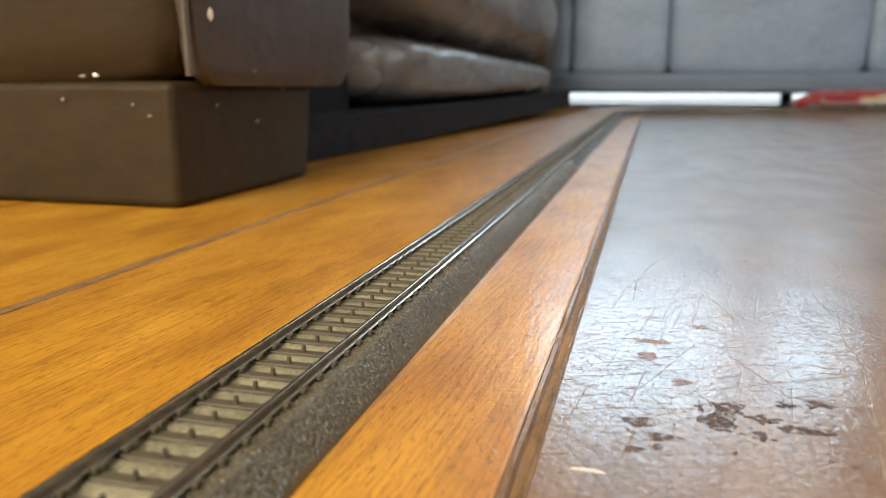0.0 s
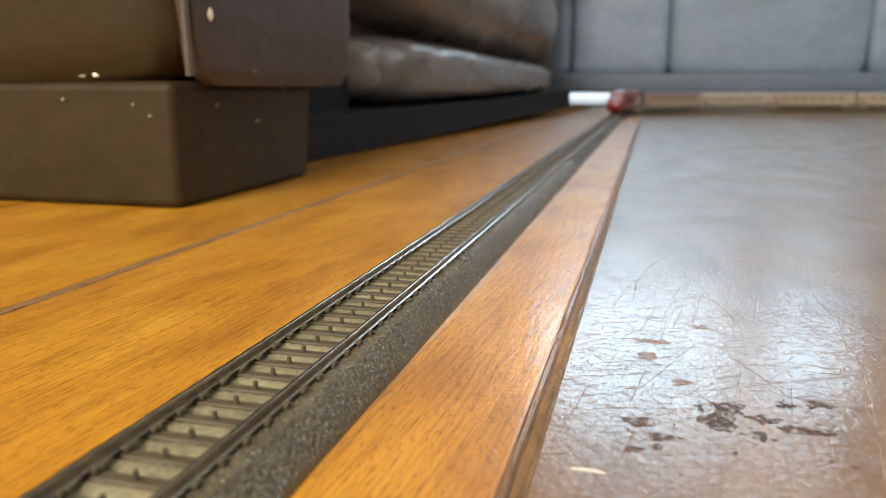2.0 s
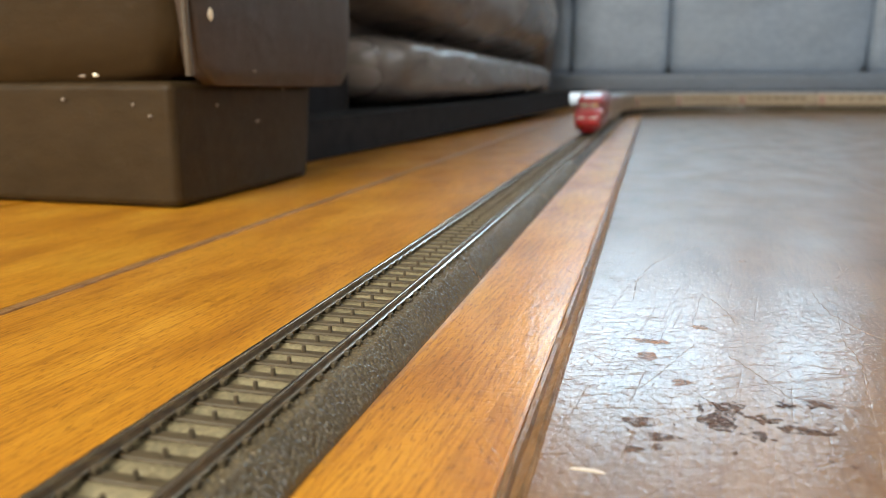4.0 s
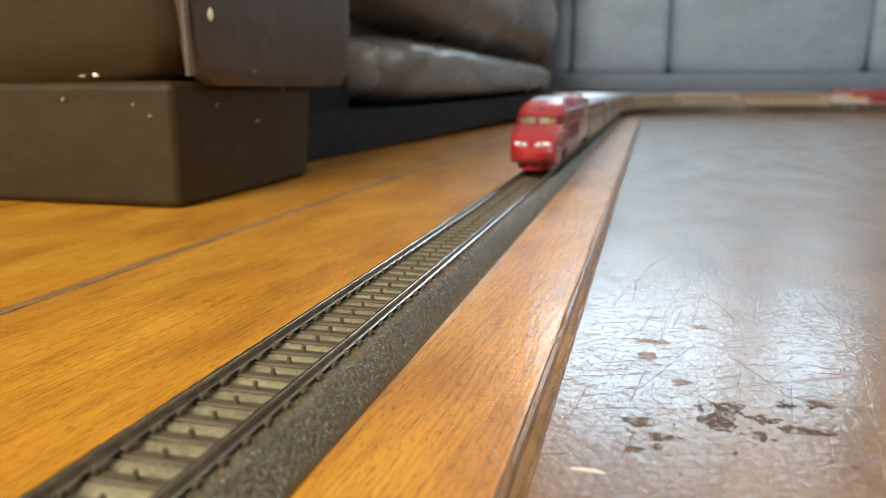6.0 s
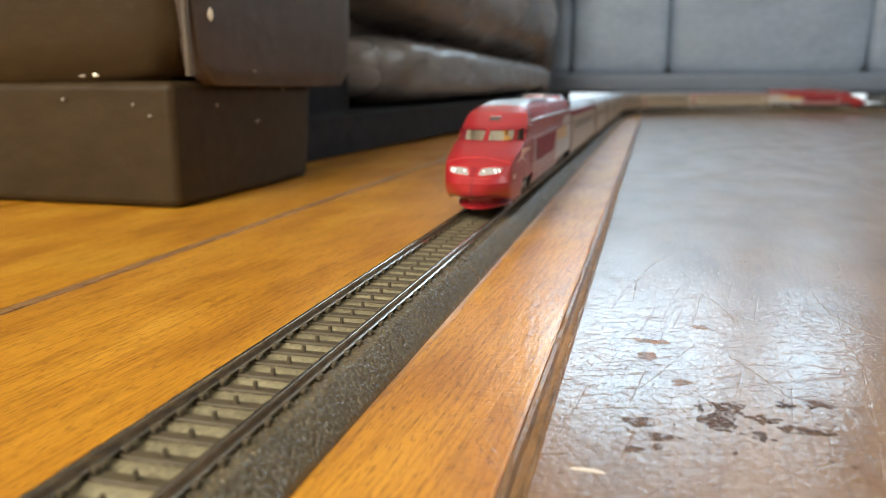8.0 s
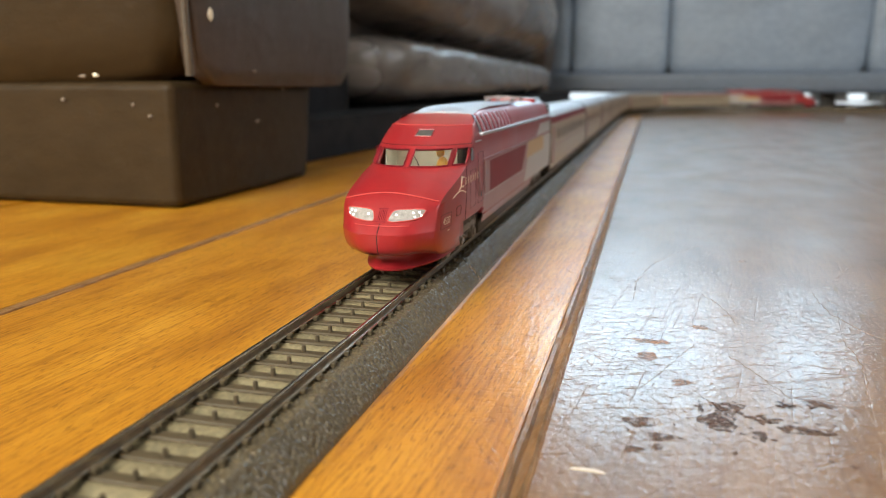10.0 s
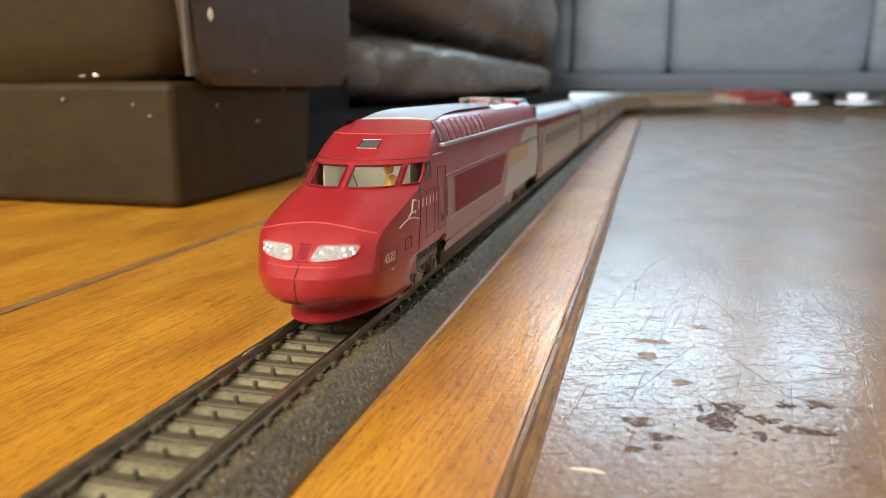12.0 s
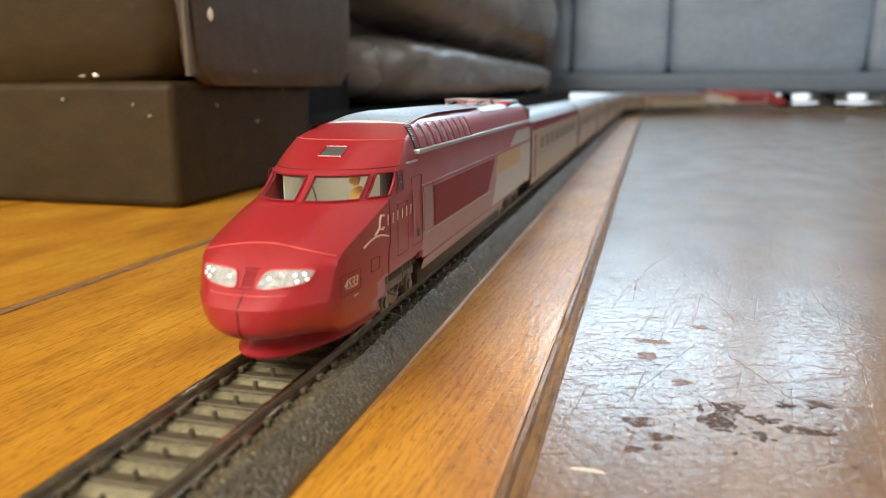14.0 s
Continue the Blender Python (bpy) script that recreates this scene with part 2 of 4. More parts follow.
def shared(name, me, parent, m):
    ob = new(name, me)
    ob.parent = parent
    ob.matrix_basis = m
    return ob


def empty(name, label, category, group="", kind="", m=None):
    ob = tagged(new(name), label, category, group, kind)
    if m:
        ob.matrix_basis = m
    return ob


def add_box(bm, x0, x1, y0, y1, z0, z1, bevel=0.0, segments=2):
    t = bmesh.new()
    bmesh.ops.create_cube(t, size=1, matrix=Matrix.Translation(((x0 + x1) / 2, (y0 + y1) / 2, (z0 + z1) / 2)) @ Matrix.Diagonal((x1 - x0, y1 - y0, z1 - z0, 1)))
    if bevel:
        bmesh.ops.bevel(t, geom=t.edges[:], offset=bevel, segments=segments, affect="EDGES", profile=0.5)
    me = bpy.data.meshes.new("t")
    t.to_mesh(me)
    t.free()
    bm.from_mesh(me)
    bpy.data.meshes.remove(me)
    return bm


def box(*a, **k):
    return add_box(bmesh.new(), *a, **k)


def add_cyl(bm, centre, axis, r, depth, seg=20, r2=None):
    q = Vector((0, 0, 1)).rotation_difference(Vector(axis)).to_matrix().to_4x4()
    bmesh.ops.create_cone(bm, cap_ends=True, segments=seg, radius1=r, radius2=r if r2 is None else r2, depth=depth, matrix=Matrix.Translation(centre) @ q)
    return bm


def sheet(rows, keep=None, bm=None):
    """A surface through rows of points; keep(i, j) says which cells stay."""
    bm = bm or bmesh.new()
    vs = [[bm.verts.new(p) for p in r] for r in rows]
    for i in range(len(rows) - 1):
        for j in range(len(rows[0]) - 1):
            if keep is None or keep(i, j):
                bm.faces.new((vs[i][j], vs[i][j + 1], vs[i + 1][j + 1], vs[i + 1][j]))
    return bm


def add_tube(bm, pts, r, seg=8):
    pts = [Vector(p) for p in pts]
    rings = []
    for i, p in enumerate(pts):
        d = (pts[min(i + 1, len(pts) - 1)] - pts[max(i - 1, 0)]).normalized()
        a = d.cross(Vector((0.3, 0.2, 1)).normalized()).normalized()
        b = d.cross(a)
        rings.append([bm.verts.new(p + r * (math.cos(k * math.tau / seg) * a + math.sin(k * math.tau / seg) * b)) for k in range(seg)])
    for r0, r1 in zip(rings, rings[1:]):
        for k in range(seg):
            bm.faces.new((r0[k], r0[(k + 1) % seg], r1[(k + 1) % seg], r1[k]))
    bm.faces.new(rings[0]), bm.faces.new(rings[-1])
    return bm


def pillow(x0, x1, y0, y1, z0, z1, puff=0.02, wrinkle=0.004, n=14, seed=0.0, power=5.0):
    """A stuffed leather block: rounded, bulging, creased."""
    bm = bmesh.new()
    bmesh.ops.create_cube(bm, size=2)
    bmesh.ops.subdivide_edges(bm, edges=bm.edges[:], cuts=n, use_grid_fill=True)
    c = Vector(((x0 + x1) / 2, (y0 + y1) / 2, (z0 + z1) / 2))
    h = Vector(((x1 - x0) / 2, (y1 - y0) / 2, (z1 - z0) / 2))
    for v in bm.verts:
        p = v.co.copy()
        norm = (abs(p.x) ** power + abs(p.y) ** power + abs(p.z) ** power) ** (1 / power)
        q = p / norm
        bulge = 1 + puff / min(h) * (1 - q.x ** 2 * 0.5 - q.z ** 2 * 0.4) * 0.5
        w = Vector((q.x * h.x, q.y * h.y, q.z * h.z)) * bulge
        w += q.normalized() * wrinkle * noise.noise(Vector((w.x * 9 + seed, w.y * 5, w.z * 14)))
        w += q.normalized() * wrinkle * 0.25 * noise.noise(Vector((w.x * 25 + seed, w.y * 18, w.z * 30)))
        v.co = c + w
    return bm


def table(xs, ys):
    return lambda x: float(np.interp(x, xs, ys))


# ---------- the room ----------
X0, X1, Y0, Y1 = -1.30, 3.40, -1.60, 3.50
H = 2.5
floor = empty("floor", "old varnished orange-brown wooden floor with wide scratched boards", "floor", kind="structure")
part("subfloor", box(X0, X1, Y0, Y1, -0.06, -0.018), BLACK, floor)
SEAMS = [0.0532 + 0.1640 * k for k in range(-9, 22)]
plank_me = None
for k, s in enumerate(SEAMS[:-1]):
    if s + 0.1640 < X0 or s > X1:
        continue
    if plank_me is None:
        bm = bmesh.new()
        add_box(bm, 0.002, 0.1620, Y0, Y1, -0.018, 0.0, bevel=0.0009)
        pl = part("plank", bm, WOOD, floor, angle=5)
        plank_me = pl.data
        worn_me = plank_me.copy()
        worn_me.materials[0] = WOOD_WORN
        mid_me = plank_me.copy()
        mid_me.materials[0] = WOOD_MID
        pl.location = (s, 0, 0)
    else:
        shared("plank", worn_me if s > 0.02 else mid_me if s > -0.15 else plank_me, floor, Matrix.Translation((s, 0, 0)))


def seam(x, lift, seed, flat=False):
    """Filler squeezed up between two boards, uneven in width and height."""
    rows = []
    ys = [*np.arange(0.06, 0.60, 0.0009), *np.arange(0.60, 1.2, 0.004), *np.arange(1.2, Y1, 0.03)]
    for y in [Y0, *ys]:
        n1, n2 = noise.noise(Vector((seed, y * 420, 0))), noise.noise(Vector((seed + 5, y * 900, 0)))
        w = 0.0021 + 0.0005 * noise.noise(Vector((seed, y * 60, 0))) + 0.00012 * n1
        z = lift * (0.6 + 0.8 * noise.noise(Vector((seed + 3, y * 45, 0))) + 0.35 * n2)
        z2 = lift * (0.6 + 0.8 * noise.noise(Vector((seed + 9, y * 70, 0))) + 0.35 * n1)
        if flat:
            rows.append([(x - w - 0.0006, y, -0.0012), (x - w * 0.95, y, 0.0001 + z * 0.4), (x - w * 0.3, y, 0.0002 + z2 * 0.5), (x + w * 0.3, y, 0.0002 + z * 0.5), (x + w * 0.95, y, 0.0001 + z2 * 0.4), (x + w + 0.0006, y, -0.0012)])
            continue
        rows.append([(x - w - 0.0003, y, -0.001), (x - w * 0.8, y, z), (x - w * 0.35, y, z2 * 0.8), (x - w * 0.05, y, -0.0008), (x + w * 0.45, y, -0.0003 + z * 0.3), (x + w * 0.8, y, z2 * 0.7), (x + w + 0.0007, y, -0.0007)])
    return sheet(rows)


part("seam_filler", seam(SEAMS[9], 0.0006, 1.0), FILLER, floor, "dark ridged filler in a wide board seam")
part("seam_filler", seam(SEAMS[8], 0.0003, 5.0, True), FILLER_PALE, floor, "pale worn filler between boards")
part("seam_filler", seam(SEAMS[10], 0.00015, 8.0, True), WOOD_WORN, floor)

wall_north = empty("wall_north", "cream plaster wall with a glazed door behind the sofa", "wall", kind="structure")
DX0, DX1, DZ = -0.36, 0.98, 2.08
part("pier", box(X0, DX0, Y1, Y1 + 0.2, 0, H), PLASTER, wall_north)
part("pier", box(DX1, X1, Y1, Y1 + 0.2, 0, H), PLASTER, wall_north)
part("lintel", box(DX0, DX1, Y1, Y1 + 0.2, DZ, H), PLASTER, wall_north)
tagged(part("wall_west", box(X0 - 0.2, X0, Y0 - 0.2, Y1 + 0.2, 0, H), PLASTER), "plain cream plaster wall", "wall", kind="structure")
wall_south = empty("wall_south", "cream plaster wall with a wide window", "wall", kind="structure")
WX0, WX1 = -1.10, 0.20
part("pier", box(X0, WX0, Y0 - 0.2, Y0, 0, H), PLASTER, wall_south)
part("pier", box(WX1, X1, Y0 - 0.2, Y0, 0, H), PLASTER, wall_south)
part("apron_wall", box(WX0, WX1, Y0 - 0.2, Y0, 0, 0.85), PLASTER, wall_south)
part("lintel", box(WX0, WX1, Y0 - 0.2, Y0, 2.10, H), PLASTER, wall_south)
# the opening here is added for the side fill light, out of view
wall_east = empty("wall_east", "cream plaster wall with a wide window", "wall", kind="structure")
EY0, EY1 = 0.25, 1.55
part("pier", box(X1, X1 + 0.2, Y0 - 0.2, EY0, 0, H), PLASTER, wall_east)
part("pier", box(X1, X1 + 0.2, EY1, Y1 + 0.2, 0, H), PLASTER, wall_east)
part("apron_wall", box(X1, X1 + 0.2, EY0, EY1, 0, 0.85), PLASTER, wall_east)
part("lintel", box(X1, X1 + 0.2, EY0, EY1, 2.10, H), PLASTER, wall_east)
tagged(part("ceiling", box(X0 - 0.2, X1 + 0.2, Y0 - 0.2, Y1 + 0.2, H, H + 0.1), CEILING), "plain white ceiling", "ceiling", kind="structure")

door = empty("door_1", "white glazed double door with bright daylight outside", "door", kind="structure")
for a, b in ((DX0, 0.766), (0.806, DX1)):
    bm = bmesh.new()
    add_box(bm, a, a + 0.05, Y1 + 0.05, Y1 + 0.10, 0.004, DZ, bevel=0.004)
    add_box(bm, b - 0.05, b, Y1 + 0.05, Y1 + 0.10, 0.004, DZ, bevel=0.004)
    add_box(bm, a + 0.05, b - 0.05, Y1 + 0.05, Y1 + 0.10, DZ - 0.06, DZ, bevel=0.004)
    add_box(bm, a + 0.05, b - 0.05, Y1 + 0.05, Y1 + 0.10, 0.004, 0.012, bevel=0.001)
    leaf = part("door_leaf_frame", bm, FRAME, door)
    g = part("pane", box(a + 0.052, b - 0.052, Y1 + 0.07, Y1 + 0.076, 0.012, DZ - 0.06), WINDOW, leaf)
    g.visible_shadow = False
part("mullion", box(0.766, 0.806, Y1 + 0.04, Y1 + 0.12, 0, DZ, bevel=0.004), FRAME, door)
win = empty("window_1", "white framed window behind the viewer", "window", kind="structure")
bm = bmesh.new()
for a, b, c, d in ((WX0, WX0 + 0.06, 0.85, 2.10), (WX1 - 0.06, WX1, 0.85, 2.10), (WX0 + 0.06, WX1 - 0.06, 0.85, 0.91), (WX0 + 0.06, WX1 - 0.06, 2.04, 2.10)):
    add_box(bm, a, b, Y0 - 0.12, Y0 - 0.06, c, d, bevel=0.004)
part("window_frame", bm, FRAME, win)
g = part("pane", box(WX0 + 0.06, WX1 - 0.06, Y0 - 0.095, Y0 - 0.09, 0.91, 2.04), WINDOW, win)
g.visible_shadow = False
# added window, never in view, that houses the side fill light
win = empty("window_2", "white framed window in the side wall, added unseen for the fill light", "window", kind="structure")
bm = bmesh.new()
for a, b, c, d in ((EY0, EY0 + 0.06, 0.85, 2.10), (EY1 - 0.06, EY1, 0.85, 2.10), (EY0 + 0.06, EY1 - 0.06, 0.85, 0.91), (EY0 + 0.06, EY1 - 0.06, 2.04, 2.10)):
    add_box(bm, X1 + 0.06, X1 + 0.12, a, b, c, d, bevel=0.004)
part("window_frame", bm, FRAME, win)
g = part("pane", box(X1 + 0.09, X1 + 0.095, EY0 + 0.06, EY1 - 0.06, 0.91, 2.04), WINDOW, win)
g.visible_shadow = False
tagged(part("backdrop", box(-6, 7, 6.0, 6.02, -0.5, 4.0), OUTSIDE), "bright hazy daylight outdoors", "backdrop", kind="structure")
tagged(part("ground", box(-60, 60, -60, 60, -0.2, -0.12), PLASTER), "pale paving outside the house", "ground", kind="structure")

# ---------- sofas ----------


def left_sofa():
    s = empty("sofa", "worn dark brown leather sofa with block feet beside the track", "sofa")
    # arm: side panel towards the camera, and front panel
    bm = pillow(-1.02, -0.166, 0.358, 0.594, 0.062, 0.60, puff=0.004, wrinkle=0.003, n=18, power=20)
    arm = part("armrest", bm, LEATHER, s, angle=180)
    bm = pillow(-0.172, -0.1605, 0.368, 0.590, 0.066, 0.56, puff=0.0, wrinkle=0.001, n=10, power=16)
    part("arm_front_panel", bm, LEATHER_LIT, arm, angle=180)
    bm = bmesh.new()
    pts = [(-0.1625 + 0.001 * math.sin(z * 40), 0.3655 - 0.006 * max(0, 1 - (z - 0.069) / 0.05) * 0.2, z) for z in np.linspace(0.071, 0.57, 30)]
    add_tube(bm, pts, 0.0022)
    part("piping", bm, PIPING, arm, "worn brown leather piping")
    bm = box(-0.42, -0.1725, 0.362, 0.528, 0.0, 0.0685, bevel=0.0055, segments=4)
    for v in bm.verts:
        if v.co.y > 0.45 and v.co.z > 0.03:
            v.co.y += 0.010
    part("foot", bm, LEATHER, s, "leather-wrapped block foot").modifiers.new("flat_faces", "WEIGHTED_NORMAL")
    bm = box(-1.0, -0.80, 0.364, 0.528, 0.0, 0.0685, bevel=0.003, segments=3)
    part("foot", bm, LEATHER, s)
    # seat front: lower stuffed rail and upper cushions
    def skewed(bm):
        # the seat runs a little out of line with the arm
        for v in bm.verts:
            v.co.x += 0.070 * (v.co.y - 0.78)
            # the rail is slimmer towards its far end, and the cushion sinks with it
            k = min(1.0, max(0.0, (v.co.z - 0.04) / 0.09))
            v.co.z += (0.016 * (1 - k) - 0.022 * k) * max(0.0, v.co.y - 0.85)
            if v.co.x > -0.45:
                # the cover is pinched at the near corner
                v.co.x -= 0.012 * math.exp(-((v.co.y - 0.895) / 0.020) ** 2) - 0.008 * math.exp(-((v.co.y - 0.85) / 0.018) ** 2)
                v.co.x -= 0.006 * math.exp(-((v.co.y - 1.02 - 1.5 * (v.co.z - 0.12)) / 0.03) ** 2)
        return bm
    part("seat_rail", skewed(pillow(-0.62, -0.222, 0.850, 1.88, 0.040, 0.134, puff=0.008, wrinkle=0.006, n=84, seed=2.0, power=5.5)), LEATHER_SEAT_HAZE, s, "creased stuffed leather seat front", angle=180)
    part("seat_cushion", skewed(pillow(-0.80, -0.208, 0.852, 1.93, 0.140, 0.36, puff=0.014, wrinkle=0.012, n=84, seed=3.0, power=5.0)), LEATHER_SEAT_HAZE, s, "creased stuffed leather cushion", angle=180)
    # two added dark blocks imitate the shade under and beside the seat
    part("under_shade_block", skewed(box(-1.0, -0.205, 0.56, 1.95, 0.0, 0.036)), SHADE_BLACK, s, "dark block painting the shade under the sofa")
    part("end_shade_block", box(-1.0, -0.262, 0.592, 0.84, 0.03, 0.46, bevel=0.006), SHADE_BLACK, s, "dark block painting the shade beside the seat")
    part("seat_base", box(-1.0, -0.30, 0.60, 1.90, 0.06, 0.20, bevel=0.01), LEATHER_LIT, s)
    part("backrest", pillow(-1.12, -0.78, 0.60, 2.22, 0.10, 0.82, puff=0.02, wrinkle=0.012, n=16, seed=11), LEATHER, s, angle=180)
    part("armrest", pillow(-1.02, -0.19, 1.98, 2.22, 0.06, 0.60, puff=0.0, wrinkle=0.003, n=12, power=10), LEATHER_LIT, s, angle=180)
    part("foot", box(-0.40, -0.205, 2.02, 2.18, 0.0, 0.07, bevel=0.004), LEATHER_LIT, s)
    part("foot", box(-0.30, -0.24, 1.46, 1.56, 0.0, 0.075, bevel=0.004), BLACK, s)
    # flecks of dried paint on the leather
    flecks = ((-0.1595, 0.3835, 0.1035, 0.0024, 0.0034, 0), (-0.1600, 0.43, 0.0745, 0.002, 0.0008, 1), (-0.1716, 0.452, 0.044, 0.0028, 0.001, 1),
              (-0.1716, 0.405, 0.055, 0.0012, 0.001, 1), (-0.1716, 0.49, 0.064, 0.002, 0.0008, 1))
    for x, y, z, a, b, dim in flecks:
        bm = bmesh.new()
        bmesh.ops.create_icosphere(bm, subdivisions=2, radius=1)
        for v in bm.verts:
            w = 1 + 0.35 * noise.noise(v.co * 1.7 + Vector((x * 90, y * 70, z)))
            v.co = Vector((x + v.co.x * 0.0009, y + v.co.y * a * w, z + v.co.z * b * w))
        part("paint_fleck", bm, FLECK_DIM if dim else FLECK, arm)
    for x, z, a, b, dim in ((-0.2125, 0.0715, 0.0018, 0.0009, 0), (-0.2205, 0.071, 0.0024, 0.0008, 1), (-0.240, 0.0585, 0.0012, 0.001, 1), (-0.186, 0.050, 0.0012, 0.001, 1), (-0.196, 0.056, 0.0008, 0.001, 1)):
        bm = bmesh.new()
        bmesh.ops.create_icosphere(bm, subdivisions=2, radius=1)
        for v in bm.verts:
            w = 1 + 0.35 * noise.noise(v.co * 1.7 + Vector((x * 90, 4, z)))
            v.co = Vector((x + v.co.x * a * w, (0.3545 if z > 0.07 else 0.3612) + v.co.y * 0.0008, z + v.co.z * b * w))
        part("paint_fleck", bm, FLECK_DIM if dim else FLECK, arm)
    return s


def far_sofa():
    s = empty("sofa", "leather sofa standing before the glazed door, slate grey from painted haze", "sofa")
    xs = (-0.62, -0.175, 0.115, 0.655, 1.25)
    for a, b in zip(xs, xs[1:]):
        part("front_panel", pillow(a + 0.003, b - 0.003, 2.46, 2.60, 0.100, 0.42, puff=0.003, wrinkle=0.003, n=14, seed=a * 9, power=16), LEATHER_HAZED, s, angle=180)
    part("base_rail", pillow(-0.62, 1.25, 2.452, 2.62, 0.047, 0.108, puff=0.002, wrinkle=0.002, n=20, power=8), LEATHER_LESS_HAZE, s, angle=180)
    part("underside", box(-0.62, 1.25, 2.50, 3.32, 0.050, 0.36), BLACK, s)
    for a, b in ((-0.62, 0.02), (0.02, 0.655), (0.655, 1.25)):
        part("seat_cushion", pillow(a + 0.004, b - 0.004, 2.45, 3.10, 0.36, 0.50, puff=0.02, wrinkle=0.008, n=14, seed=b * 5), LEATHER_HAZED, s, angle=180)
        part("back_cushion", pillow(a + 0.004, b - 0.004, 3.05, 3.34, 0.44, 0.84, puff=0.02, wrinkle=0.008, n=14, seed=b * 3), LEATHER_HAZED, s, angle=180)
    for x in (-0.55, 0.575, 1.18):
        part("leg", box(x - 0.018, x + 0.022, 2.52, 2.56, 0, 0.052, bevel=0.003), BLACK, s)
        part("leg", box(x - 0.018, x + 0.022, 3.26, 3.30, 0.004, 0.052, bevel=0.003), BLACK, s)
    return s


left_sofa()
far_sofa()
# added sheet: its white replaces the overexposed daylight on the boards
tagged(part("sunlit_floor_sheet", box(-0.58, 1.22, 2.80, 3.24, 0.0, 0.004, bevel=0.001), SUNLIT_WHITE), "thin glossy white sheet imitating sunlit floor under the far sofa", "mat")

# ---------- model railway track ----------
PITCH, NS = 0.0074, 25
SEC = PITCH * NS
RT = 0.010
YB, RAD = 2.29, 0.56
YC = YB - RAD


def rail_profile(x):
    w, hw = 0.0011, 0.00046
    return [(x - w, 0.0078), (x - w, 0.0081), (x - hw * 0.5, 0.0084), (x - hw * 0.5, 0.0091), (x - hw, 0.0094), (x - hw, 0.0099), (x - hw * 0.7, RT),
            (x + hw * 0.7, RT), (x + hw, 0.0099), (x + hw, 0.0094), (x + hw * 0.5, 0.0091), (x + hw * 0.5, 0.0084), (x + w, 0.0081), (x + w, 0.0078)]


def straight(profile, y0, y1, n):
    return [[(x, y0 + (y1 - y0) * i / n, z) for x, z in profile] for i in range(n + 1)]


def arc(profile, a0, a1, n, r=RAD):
    # centre at (r, 0); angle 0 is at x = 0
    rows = []
    for i in range(n + 1):
        a = a0 + (a1 - a0) * i / n
        rows.append([(r - (r - x) * math.cos(a), (r - x) * math.sin(a), z) for x, z in profile])
    return rows


def pebbly(rows, amount=0.00055, scale=980.0):
    """Raised round grains of the moulded ballast."""
    out = []
    for r in rows:
        line = []
        for j, p in enumerate(r):
            v = Vector(p)
            if 0 < j < len(r) - 1:
                d = noise.voronoi(v * scale)[0][0]
                v.z += amount * (math.sqrt(max(0.0, 1 - (1.35 * d) ** 2)) - 0.5)
            line.append(v)
        out.append(line)
    return out


def shoulder(side, fine):
    pts = [(-0.0188, -0.0002), (-0.0186, 0.0012)]
    n = 62 if fine else 5
    for k in range(1, n + 1):
        t = k / n
        x = -0.0186 + t * 0.0086
        z = 0.0012 + 0.0060 * min(1, t / 0.62) ** 0.9
        pts.append((x, z))
    return [(side * -x, z) for x, z in pts]


def sleeper_mesh():
    bm = bmesh.new()
    w = 0.00140
    add_box(bm, -0.0136, 0.0136, -w, w, 0.0058, 0.00775, bevel=0.00025, segments=1)
    for v in bm.verts:
        if abs(v.co.x) > 0.012 and v.co.z > 0.007:
            v.co.z -= 0.00055
    for sx in (-1, 1):
        for off in (-0.00165, 0.00165):
            x = sx * 0.0087 + off
            add_box(bm, x - 0.00055, x + 0.00055, -0.0008, 0.0008, 0.0074, 0.0085, bevel=0.00015, segments=1)
    me = bpy.data.meshes.new("sleeper")
    bm.to_mesh(me)
    bm.free()
    me.materials.append(SLEEPER)
    return me


def stud_mesh():
    bm = bmesh.new()
    add_cyl(bm, (0, 0, 0.0080), (0, 0, 1), 0.00055, 0.0016, seg=12, r2=0.00045)
    me = bpy.data.meshes.new("stud")
    bm.to_mesh(me)
    bm.free()
    me.materials.append(STUD)
    return me


SLEEPER_ME, STUD_ME = sleeper_mesh(), stud_mesh()


